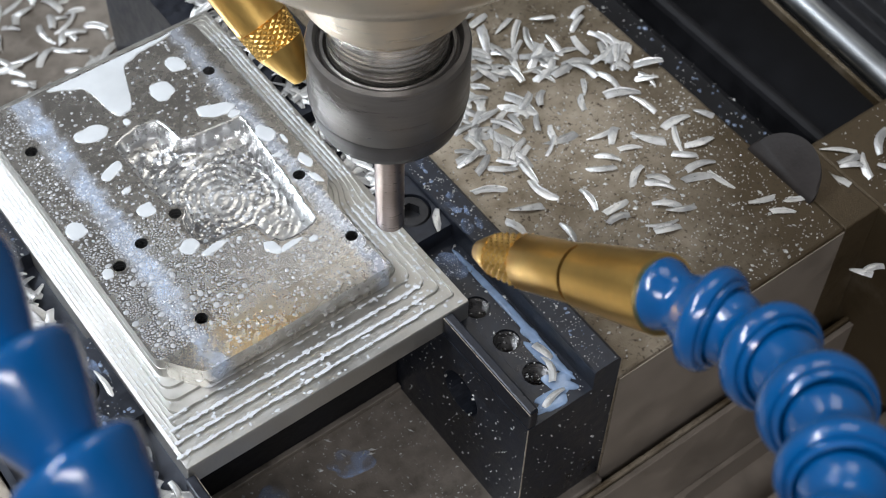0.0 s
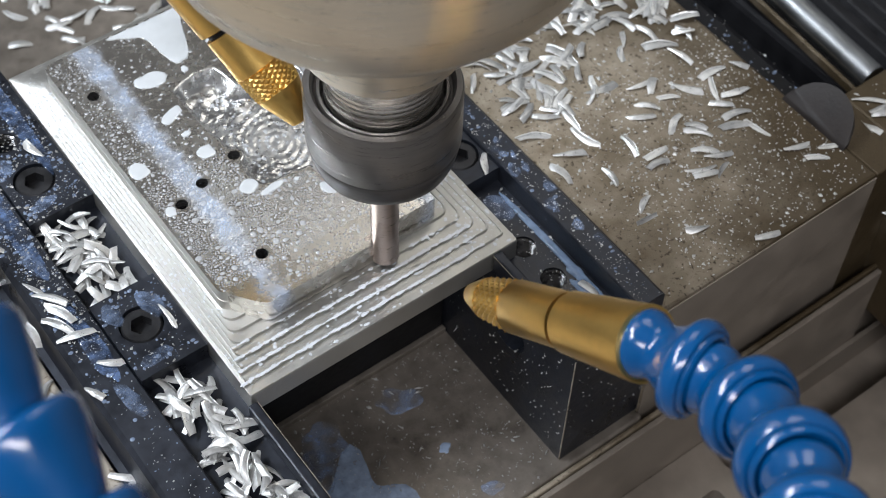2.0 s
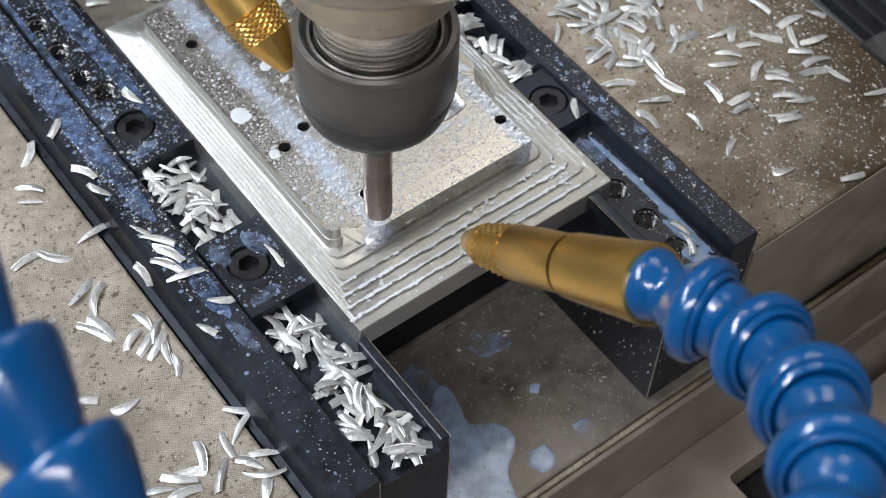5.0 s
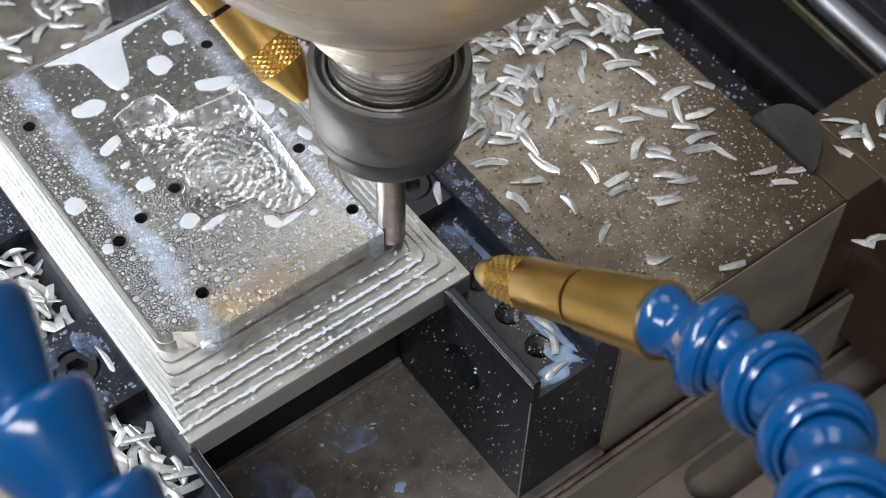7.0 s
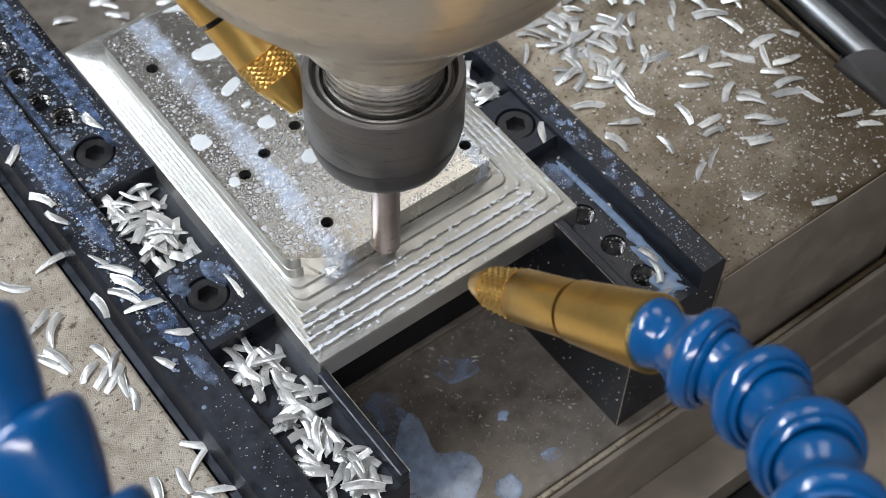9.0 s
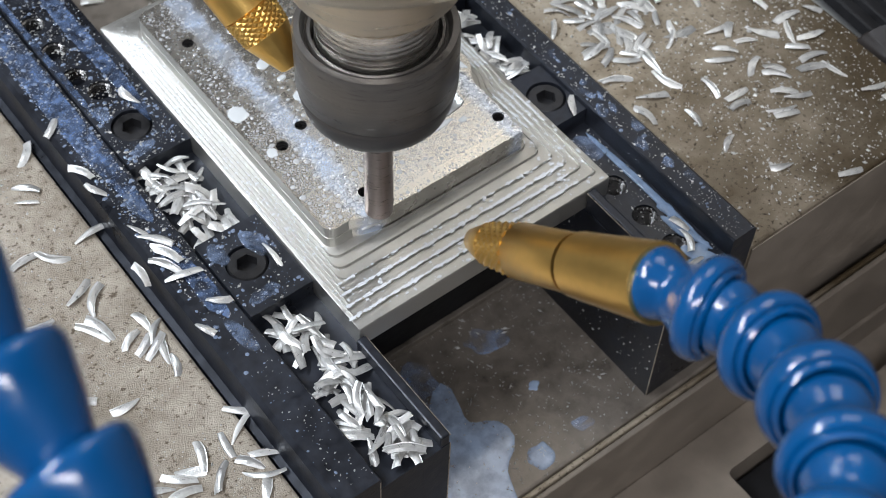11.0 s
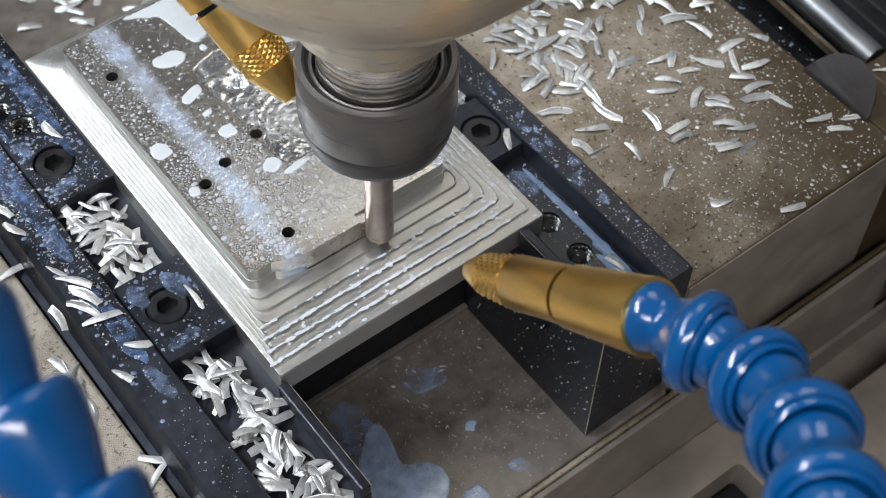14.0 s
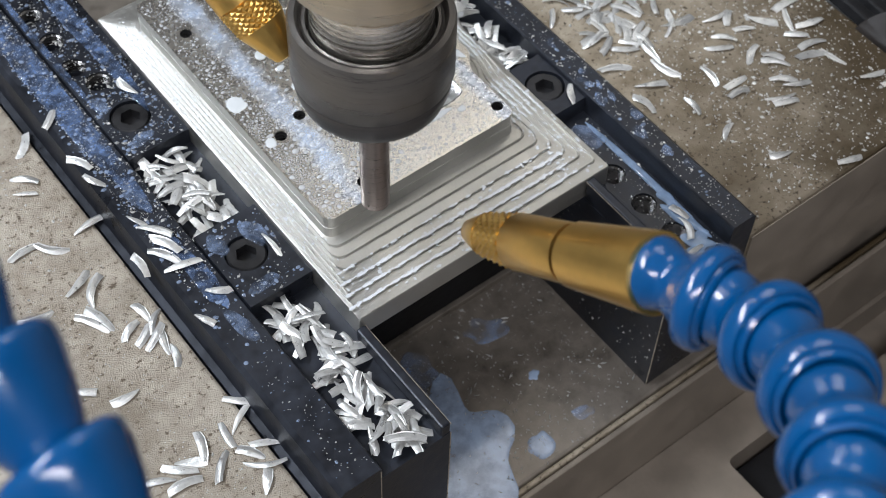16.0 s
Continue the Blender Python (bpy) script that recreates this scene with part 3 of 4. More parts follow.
    for j in range(ny):
        for i in range(nx):
            bm.faces.new((grid[j][i], grid[j][i + 1], grid[j + 1][i + 1], grid[j + 1][i]))
    part("pocket_floor", bm, ALU_WET, v, "swirled pocket floor under a film of coolant", True, at=inv)
    # stock along the front wall, cut away piece by piece: (piece, x0, x1, pass); its near corner is rounded
    pieces, r = [], random.Random(31)
    fronts = [17.3, 19.93, 22.56, 25.19]
    bends = [(16.5, 7.7), (20.5, 11.2), (24.0, 14.4), (24.0, 14.4)]    # middle and half width of each pass's rounded corner

    def lean(k, y):
        u = (y - fronts[k]) / (27 - fronts[k])
        return bends[k][0] - bends[k][1] * (0.75 * u + 0.25 * math.sqrt(max(0.0, 1 - (1 - u) ** 2)))
    for k in range(3):
        ya, yb = fronts[k], fronts[k + 1]
        x0, x1, n = bends[k + 1][0], IX1 - 0.2, 15
        for i in range(-1, n):
            a, b = x0 + (x1 - x0) * i / n, x0 + (x1 - x0) * (i + 1) / n
            if i < 0:
                a, bm = bends[k][0], bmesh.new()
                rise = [ya + (25.19 - ya) * q / 14 for q in range(15)]
                pts = [(x0, yb), (x0, ya)] + ([(a, ya)] if k < 2 else []) + [(lean(k, y), y) for y in rise[1:]]
                if k < 2:
                    pts += [(lean(k + 1, y), y) for y in (25.19 - (25.19 - yb) * q / 10 for q in range(10))]
                low, top = loop(bm, pts, -7.1), loop(bm, pts, 0.0)
                bridge(bm, low, top)
                bm.faces.new(top)
                bm.faces.new(low)
            else:
                bm = box(a, b, ya, yb, -7.1, 0.0)
            ob = part("stock_piece", bm, ALU, v, "", i < 0, at=inv)
            pieces.append((ob, a, b, k))
            bm = bmesh.new()
            put = []
            for q in range(0 if i < 0 else (14, 22, 26)[k]):
                x, y, w = r.uniform(a + 0.4, b - 0.2), r.uniform(ya + (1.3 if k == 0 else 0.2), yb - 0.1), 0.13 + 0.42 * r.random() ** 3
                if all(math.hypot(x - p, y - o) > w + d + 0.06 for p, o, d in put):
                    put.append((x, y, w))
                    bead(bm, x, y, 0.0, w, r.uniform(0.85, 1.2), 9)
            if len(bm.verts):
                part("bead_film", bm, WATER, ob, "", True)
    return v, pieces


PLATE, STOCK = workpiece()


# ---------------------------------------------------------------- spindle and hoses: one head, keyed in motions()
AX, AY, AZ = 47.8, 20.0, -1.5


def spindle():
    v = thing("milling_spindle", "steel spindle nose with black collet nut and end mill", "spindle")
    T = pose(AX * MM, AY * MM, AZ * MM)
    part("spindle_body", lathe([(0, 93), (17.5, 93), (19, 93.4), (27, 95.2), (36, 99.5), (41, 106), (43, 115), (43.5, 122), (43.5, 260), (0, 260)], 80), STEEL_D, v, "satin warm-grey spindle flange", True, at=T)
    part("nose_ring", lathe([(0, 73.6), (16, 73.6), (17.2, 73.9), (17.6, 74.6), (17.6, 92.98), (0, 92.98)], 64), STEEL_D, v, "turned steel nose ring", True, at=T)
    part("collet_shank", lathe([(0, 54), (12.5, 54), (12.5, 60)] + [q for k in range(5) for q in ((12.5, 60.4 + 1.3 * k), (12.42, 60.7 + 1.3 * k), (12.42, 61.2 + 1.3 * k), (12.5, 61.5 + 1.3 * k))] + [(12.5, 68.4), (11.4, 69), (11.4, 73.58), (0, 73.58)], 64), STEEL, v,
         "bright turned collet chuck shank", True, at=T)
    nut = part("collet_nut", lathe([(3.4, 45.02), (16.75, 45.02), (17, 45.4), (17, 59.2), (16.6, 60.2),
                                    (15.4, 60.4), (15.0, 59.8), (14.6, 58.2), (14.2, 58.0), (13.9, 59.2), (13.3, 59.2), (13.1, 54.1), (3.4, 54.1)], 72), NUT, v, "dark grey collet nut", True, at=T)
    part("nut_cone", lathe([(3.4, 37.6), (6, 37.0), (12.2, 36.9), (14.2, 37.3), (15.4, 38.4), (16.1, 40.4), (16.6, 43.0), (16.85, 44.6), (16.75, 45.0), (3.4, 45.0)], 72), NUT_LOW, nut, "darker lower cone of the nut", True)
    mill = part("end_mill", lathe([(0, 0.0), (1.2, -0.2), (3.1, -0.4), (3.35, -0.1), (3.35, 14), (3.25, 15), (3.35, 16), (3.35, 37.5), (0, 37.5)], 32), CARBIDE, v, "worn grey carbide end mill", True, at=T)
    return v, nut, mill


def nozzle(parent, tip, groove, end, s=1.0, k0=0.33, k1=0.56, r0=4.5):
    """Brass nozzle; the knurl runs from k0 to k1 of the way to the groove and starts with radius r0."""
    tip, groove, end = Vector(tip), Vector(groove), Vector(end)
    L = (groove - tip).length
    W = Matrix.Diagonal((s, s, 1, 1))
    A = along(tip, groove) @ W
    part("nozzle_tip", lathe([(0, 3.0), (0.9, 3.0), (0.9, 0), (1.7, 0), (2.1, 0.3), (r0 - 0.15, (k0 - 0.03) * L), (r0, k0 * L), (0, k0 * L)], 36, matrix=A), BRASS, parent, "brass nozzle tip", True)
    # knurl: crossed ridges
    bm = bmesh.new()
    n, k, z0, z1 = 36, 9, k0 * L + 0.02, k1 * L
    rows = []
    for j in range(k + 1):
        row = []
        for i in range(n):
            up = (i + j) % 2 == 0
            r = r0 + (4.9 - r0) * j / k + (0.17 if up else -0.17)
            a = 2 * math.pi * i / n
            row.append(bm.verts.new(A @ Vector((r * math.cos(a), r * math.sin(a), z0 + (z1 - z0) * j / k))))
        rows.append(row)
    for a, b in zip(rows, rows[1:]):
        for i in range(n):
            q = (a[i], a[(i + 1) % n], b[(i + 1) % n], b[i])
            if (i + rows.index(a)) % 2 == 0:
                bm.faces.new((q[0], q[1], q[3]))
                bm.faces.new((q[1], q[2], q[3]))
            else:
                bm.faces.new((q[0], q[1], q[2]))
                bm.faces.new((q[0], q[2], q[3]))
    bm.faces.new(rows[0])
    bm.faces.new(rows[-1])
    part("knurl", bm, BRASS, parent, "diamond-knurled brass band")
    part("nozzle_cone", lathe([(0, z1 + 0.02), (4.75, z1 + 0.02), (4.95, z1 + 0.3), (5.1, L - 1.3), (5.1, L - 0.9), (0, L - 0.9)], 40, matrix=A), BRASS, parent, "smooth brass nozzle body", True)
    part("groove_ring", lathe([(0, L - 0.88), (4.35, L - 0.88), (4.35, L + 0.4), (0, L + 0.4)], 40, matrix=A), PIT, parent, "dark groove round the brass nozzle", True)
    B = along(groove, end) @ W
    M = (end - groove).length
    part("nozzle_socket", lathe([(0, 0.25), (4.9, 0.25), (5.5, 0.5), (6.5, M - 0.6), (6.5, M - 0.1), (6.2, M), (5.4, M), (5.2, M - 2), (0, M - 2)], 40, matrix=B), BRASS, parent, "brass nozzle socket", True)


def segment(parent, a, b, s=1.0, plain=False):
    """One snap-together hose link from a to b: ball neck, waist and flared collar."""
    A = along(a, b)
    L = (Vector(b) - Vector(a)).length
    p = [(0, -3.0), (4.4, -3.0), (5.7, -1.8), (6.3, 0.0), (6.1, 1.6), (5.4, 3.0), (5.1, 3.9), (5.2, 4.8), (5.7, 5.8), (6.4, 7.0), (7.2, 8.0), (7.45, 8.3), (7.6, 8.25), (8.2, 8.5), (8.7, 9.2), (8.85, 10.2), (8.7, 11.2), (8.2, 11.9), (7.7, 12.0), (7.5, 11.9), (7.4, 12.5), (6.9, 12.9), (6.4, 12.6), (6.1, 11.5), (0, 11.0)]
    if plain:
        p = [(0, -2.5), (4.2, -2.5), (4.6, 0), (5.6, 2.5), (6.6, 5), (7.4, 7.5), (8.0, 9.5), (8.3, 11.0), (8.3, 12.0), (8.0, 12.8), (7.3, 13.3), (6.4, 13.4), (0, 13.4)]
    k = L / 13.4
    part("hose_link", lathe([(r * s, z * k) for r, z in p], 44, matrix=A), BLUE, parent, "", True)


def hose(name, label, pts, s=1.0, plain=False):
    v = thing(name, label, "coolant hose", "coolant hoses")
    for a, b in zip(pts, pts[1:]):
        segment(v, a, b, s, plain)
    return v


SPINDLE, NUT_PART, MILL_PART = spindle()
HOSE_A = hose("coolant_hose", "blue segmented coolant hose with knurled brass nozzle", [(38.3, -68.6, 78.9), (41.2, -81.4, 81.8), (39.2, -94, 88.4), (32.2, -107, 97.0), (23.4, -117, 102.5), (12, -125, 106), (0, -131, 109)])
nozzle(HOSE_A, (34.2, -29.0, 50.4), (36.7, -53.6, 68.1), (38.3, -69.8, 79.8), 1.04, 0.2, 0.48, 4.0)
HOSE_B = hose("coolant_hose", "blue segmented coolant hose with brass nozzle behind the spindle", [(26, 64.1, 72), (22.6, 75.1, 80.4), (18.1, 86.1, 90.4), (12.1, 96.1, 101.4)])
nozzle(HOSE_B, (35.9, 34.0, 41.7), (30.1, 52.3, 59.6), (25.9, 65.2, 73.1), 1.22)
HOSE_C = hose("coolant_hose", "blue segmented coolant hose close to the lens", [(-54.0, -115.6, 103.4), (-54.9, -103.6, 108.7), (-55.7, -91.5, 114.0), (-56.6, -79.4, 119.3), (-57.4, -67.3, 124.6), (-58.2, -55.2, 129.9), (-59.1, -43.1, 135.2), (-59.9, -31.0, 140.5), (-60.3, -18.3, 146.1), (-56.0, -6.1, 152.5), (-46.5, 4.5, 157.8), (-34.8, 12.9, 163.1), (-21.0, 18.2, 167.3), (-6.2, 20.9, 170.5), (7.6, 22.0, 172.6)], 1.0, True)

CHIPS_SIDE = [(150, 46, -125), (146, 42, -122), (133, 35, -14), (142, 30, -11), (145, 28, -138), (146, 22, -28), (139, 23, -46), (152, 22, -56), (135, 21, -33), (141, 14, 30), (144, 8, -51), (145, 10, -52), (156, 12, -39), (157, 7, -14), (154, 4, -26), (158, 0, -77), (158, 17, 64), (162, 13, -13), (162, 22, -5), (170, 20, -58), (141, 2, -43), (143, -1, -25), (136, -2, -20), (136, -4, -22), (130, 9, -2), (128, 6, -8), (126, 15, -101), (115, 10, -91), (116, -2, 32), (135, -28, -18), (122, -16, -19), (162, -11, -18), (170, -16, -28), (164, -17, -34)]
CHIPS_BACK = [(111, 22, -29), (105, 18, -84), (107, 32, -28), (115, 47, -107), (111, 40, 31), (121, 43, -77), (120, 36, -79), (119, 31, -95), (118, 24, -76), (117, 37, -47), (114, 36, -36), (132, 51, -74), (129, 50, -57), (124, 47, -63), (157, 44, -81), (157, 38, -29), (159, 32, -77), (166, 38, -88), (163, 47, -62), (163, 53, -111), (167, 50, -106), (155, 59, -20), (148, 56, -56), (154, 54, -27), (135, 72, -70), (133, 67, -29), (140, 64, -109), (184, -17, -90), (191, -14, -13), (193, -18, -123), (191, -10, -41), (166, -42, -57), (169, -43, -11)]
CHIPS_LEFT = [(-33, 103, 48), (-38, 93, -41), (-40, 89, -34), (-49, 73, 1), (-43, 70, -47), (-43, 57, 27), (-41, 53, 49), (-44, 45, -72), (-46, 45, -62), (-35, 41, -84), (-34, 37, 44), (-40, 38, 26), (-38, 35, 34), (-36, 33, 32), (-35, 31, -104), (-35, 26, -106), (-56, 54, -12), (-57, 30, -39), (-50, 23, 0), (-30, 7, -40), (-32, 3, 31), (-37, 1, -97), (-43, 2, -109), (-42, -5, 44), (-31, -6, -30), (-35, -6, -55), (-34, -10, -32), (-36, -14, 51), (-47, -0, -35), (-50, -0, -40), (-51, -4, -7), (-55, 0, -27), (-32, 71, 4)]
CHIPS_JAW = [(-24, 60, -65), (-22, 55, -53), (-22, 50, -65), (-24, 47, -63), (-22, 42, -14), (-19, 31, -34), (-26, 26, -67), (-26, 84, -64), (-26, 77, -64), (-25, 101, 43), (-30, 48, -91), (-4, 98, -74), (-2, 34, -90)]


# ---------------------------------------------------------------- chips
RND = random.Random(7)


def chip_mesh(seed):
    """A short curled milling chip: a thin blade bent in plan, hollow across, with one lip, a cut root and a narrowing end."""
    r = random.Random(seed)
    L, W, arch = r.uniform(6.2, 9.8), r.uniform(1.5, 2.6), r.uniform(0.1, 0.8)
    bend = r.choice((-1, 1)) * r.uniform(0.012, 0.062)
    point, twist, hump, lip = r.uniform(0.22, 0.75), r.uniform(-0.55, 0.55), r.uniform(0.1, 0.45), r.uniform(0.0, 0.4)
    slant, n, bm = r.uniform(-0.5, 0.5), 9, bmesh.new()
    rows = []
    for i in range(n + 1):
        u = i / n * 2 - 1
        x, yc = u * L / 2, bend * (u * L / 2) ** 2
        w = W * (1 - (1 - point) * max(0, u + 0.2) ** 1.6 / 1.34 - 0.12 * max(0, -u) ** 2) * r.uniform(0.94, 1.05)
        z = arch * (1 - u * u) + 0.12
        c, d = math.cos(math.atan(2 * bend * x)), math.sin(math.atan(2 * bend * x))
        pts = []
        for f, h in ((-0.5, 0.0), (-0.18, hump), (0.2, hump * 0.9), (0.38, hump * 0.3), (0.5, lip)):
            q = f * w
            pts.append((x - d * q + slant * f * max(0, -u) ** 6 * W, yc + c * q, z + h * w * 0.5 + twist * u * q))
        rows.append([bm.verts.new(p) for p in pts] + [bm.verts.new((px, py, pz - 0.12)) for px, py, pz in reversed(pts)])
    for p, q in zip(rows, rows[1:]):
        for j in range(10):
            bm.faces.new((p[j], p[(j + 1) % 10], q[(j + 1) % 10], q[j]))
    bm.faces.new(rows[0])
    bm.faces.new(rows[-1])
    bmesh.ops.recalc_face_normals(bm, faces=bm.faces)
    bmesh.ops.translate(bm, vec=(0, -bend * L * L * 0.12, 0), verts=bm.verts)
    bmesh.ops.scale(bm, vec=(MM, MM, MM), verts=bm.verts)
    me = bpy.data.meshes.new("metal_chip")
    bm.to_mesh(me)
    bm.free()
    me.materials.append(ALU_CHIP)
    me.shade_smooth()
    me.set_sharp_from_angle(angle=radians(32))
    return me


CHIP_MESHES = [chip_mesh(k) for k in range(24)]


LOOSE = []


def chip(x, y, z, angle, label, group, tilt=4, size=1.0):
    ob = new("metal_chip", RND.choice(CHIP_MESHES))
    m = pose(x * MM, y * MM, z * MM, RND.uniform(-tilt, tilt), RND.uniform(-tilt, tilt), angle + (180 if RND.random() < 0.5 else 0))
    ob.matrix_basis = m @ Matrix.Scale(size, 4)
    return tagged(ob, label, "metal chip", group)


def scrap(x, y, z, angle, tilt, size):
    """A chip that lies under others or far off, for the joined rest."""
    me = RND.choice(CHIP_MESHES)
    m = pose(x * MM, y * MM, z * MM, RND.uniform(-tilt, tilt), RND.uniform(-tilt, tilt), angle) @ Matrix.Scale(size, 4)
    LOOSE.append((me, m))


def scraps():
    verts, faces = [], []
    for me, m in LOOSE:
        k = len(verts)
        verts += [tuple(m @ v.co) for v in me.vertices]
        faces += [tuple(k + i for i in p.vertices) for p in me.polygons]
    me = bpy.data.meshes.new("chip_litter")
    me.from_pydata(verts, [], faces)
    me.materials.append(ALU_CHIP)
    me.shade_smooth()
    me.set_sharp_from_angle(angle=radians(40))
    tagged(new("chip_litter", me), "loose litter of bright aluminium chips under the heaps", "metal chips", kind="stuff")


for lst in (CHIPS_SIDE, CHIPS_BACK):
    for x, y, a in lst:
        chip(x, y, TOP + 0.02 if x < 173 else TOP - 0.9, a, "curled bright aluminium chip on the oily steel block", "chips on the side block", 5, RND.uniform(0.85, 1.1))
for k in range(96):
    cx, cy = ((160, 52), (148, 62), (126, 46), (135, 72), (113, 50), (120, 62))[k % 6]
    x, y = RND.gauss(cx, 7), RND.gauss(cy, 8)
    if 100 < x < 171 and x + 0.3 * y > 118:
        chip(x, y, TOP + 0.02 + RND.random() * 0.6, RND.uniform(0, 360), "curled bright aluminium chip on the oily steel block", "chips on the side block", 16, RND.uniform(0.8, 1.1))
for k in range(22):
    chip(RND.uniform(188, 225), RND.uniform(-75, -7), TOP - 0.9, RND.uniform(0, 360), "curled bright aluminium chip on the steel shoulder", "chips on the shoulder", 6, RND.uniform(0.8, 1.1))
for x, y, a in CHIPS_LEFT:
    chip(x, y, TOP - 0.95, a, "curled bright aluminium chip on the scratched steel block", "chips on the left block", 5, RND.uniform(0.85, 1.08))
for x, y, a in CHIPS_JAW:
    chip(x, y, -11 if x < -14 else -9.98, a, "curled bright aluminium chip on the black vise jaw", "chips on the jaw", 5, RND.uniform(0.85, 1.08))


def heap(x0, x1, y0, y1, z, count, high, label, group):
    for k in range(count):
        u = k / count
        x, y = RND.uniform(x0, x1), RND.uniform(y0, y1)
        mid = 1 - abs((x - (x0 + x1) / 2) / (x1 - x0)) * 1.2
        if u < 0.42:
            scrap(x, y, z + high * u * mid, RND.uniform(0, 360), 24, RND.uniform(0.8, 1.08))
        else:
            chip(x, y, z + high * u * mid, RND.uniform(0, 360), label, group, 24, RND.uniform(0.8, 1.08))


heap(-13, -1.5, 49.5, 75, PZ0, 52, 4.8, "bright aluminium chip heaped in the jaw pocket", "chips in the jaw pocket")
heap(-13, -2.5, -27, 20, PZ0, 84, 4.4, "bright aluminium chip heaped in the jaw step", "chips in the jaw step")
heap(80.5, 87.5, 46, 74, PZ0, 38, 5.5, "bright aluminium chip heaped beside the plate", "chips beside the plate")
heap(79.5, 88.5, 102, 132, PZ0, 44, 5.0, "bright aluminium chip heaped beside the plate", "chips beside the plate")
heap(80.5, 90, 77, 101, -9.98, 26, 2.4, "bright aluminium chip heaped beside the plate", "chips beside the plate")
for x, y, a in ((81.5, 97.5, 20), (87.0, 95.5, 70), (86.5, 79, 130), (80.6, 81, 95), (86.9, 99, 10), (87.2, 28, 60)):
    chip(x, y, -9.98, a, "curled bright aluminium chip on the black vise jaw", "chips on the jaw", 5, 0.95)
for x, y, a in ((84.6, -19.5, 70), (86.4, -15, 100), (80.5, -26.3, 10)):
    chip(x, y, PZ0 + 0.4, a, "aluminium chip lying in the milky coolant", "chips in the jaw coolant", 5, 0.85)
for k in range(44):
    scrap(RND.gauss(52, 14), RND.uniform(150, 212), BEDZ + 0.02, RND.uniform(0, 360), 10, RND.uniform(0.9, 1.15))
for k in range(46):
    scrap(RND.uniform(6, 68), RND.uniform(126, 215), BEDZ + 0.02, RND.uniform(0, 360), 10, RND.uniform(0.9, 1.15))


scraps()


# ---------------------------------------------------------------- dust and coolant
def dust(name, label, spots, lo, hi, slim=1.0):
    """Loose metal specks: small uneven wedges."""
    verts, faces = [], []
    for x, y, z in spots:
        s, a = RND.uniform(lo, hi) * (2.2 if RND.random() < 0.08 else 1), RND.uniform(0, 6.28)
        e = RND.uniform(0.35, 0.8) * slim
        c, d = math.cos(a) * s, math.sin(a) * s
        k = len(verts)
        verts += [(x + c, y + d, z), (x - d * e, y + c * e, z), (x - c, y - d, z), (x + d * e, y - c * e, z), (x, y, z + s * 0.55)]
        faces += [(k, k + 1, k + 4), (k + 1, k + 2, k + 4), (k + 2, k + 3, k + 4), (k + 3, k, k + 4)]
    me = bpy.data.meshes.new(name)
    me.from_pydata([(x * MM, y * MM, z * MM) for x, y, z in verts], [], faces)
    me.materials.append(DUST)
    return tagged(new(name, me), label, "metal dust", kind="stuff")


def field(n, x0, x1, y0, y1, z, keep=lambda x, y: True):
    out = []
    while len(out) < n:
        x, y = RND.uniform(x0, x1), RND.uniform(y0, y1)
        if keep(x, y):
            out.append((x, y, z))
    return out


dust("metal_dust", "fine bright metal specks on the oily steel block", field(2600, 98.5, 172, -29, 110, TOP, lambda x, y: RND.random() < 0.25 + 0.75 * (x > 112 and y < 40)) + field(300, 187, 230, -80, -5, TOP - 1), 0.1, 0.42)
dust("metal_dust", "fine bright metal specks on the black vise jaw", field(480, 90, 96.3, -29, 90, -8.4) + field(260, 79, 89, -28, 24, PZ0 - 0.05), 0.08, 0.32)
dust("metal_dust", "fine bright metal specks on the black vise jaw", field(1300, -24.5, -16.3, -28, 150, -11.0, lambda x, y: RND.random() < 0.2 + 0.8 * (y > 35)) + field(800, -15.5, 1, 77, 150, -10.0, lambda x, y: math.hypot(x + 8.3, y - 89.2) > 5.5)
     + field(80, -15.5, 1, 22.5, 46.5, -10.0, lambda x, y: math.hypot(x + 8.2, y - 35.7) > 5.5), 0.08, 0.34)
dust("metal_dust", "metal specks clinging to the side of the black jaw", [(70.42, y, RND.uniform(-58, -17)) for _, y, _ in field(170, 70, 71, -29, 20, 0)] + [(x, -29.68, RND.uniform(-55, -16)) for x, _, _ in field(70, 71, 97, 0, 1, 0)], 0.1, 0.32)
dust("metal_dust", "wet specks on the black well cover", field(260, 187, 205, 16, 150, -48) , 0.1, 0.36)
dust("metal_dust", "scattered metal slivers on the wet vise bed", field(420, 5, 70, -32, 20.5, BEDZ), 0.12, 0.4)
dust("metal_dust", "scattered metal slivers on the wet vise bed", field(330, 5, 70, -32, 20.5, BEDZ + 0.3), 0.25, 0.62, 0.35)
dust("metal_dust", "coarse bright metal crumbs on the oily steel block", field(150, 110, 172, -29, 36, TOP) + field(80, 187, 230, -80, -5, TOP - 1), 0.2, 0.52, 0.7)
dust("metal_dust", "fine metal specks on the scratched steel block", field(2600, -110, -35, -28, 130, TOP - 1), 0.08, 0.3)


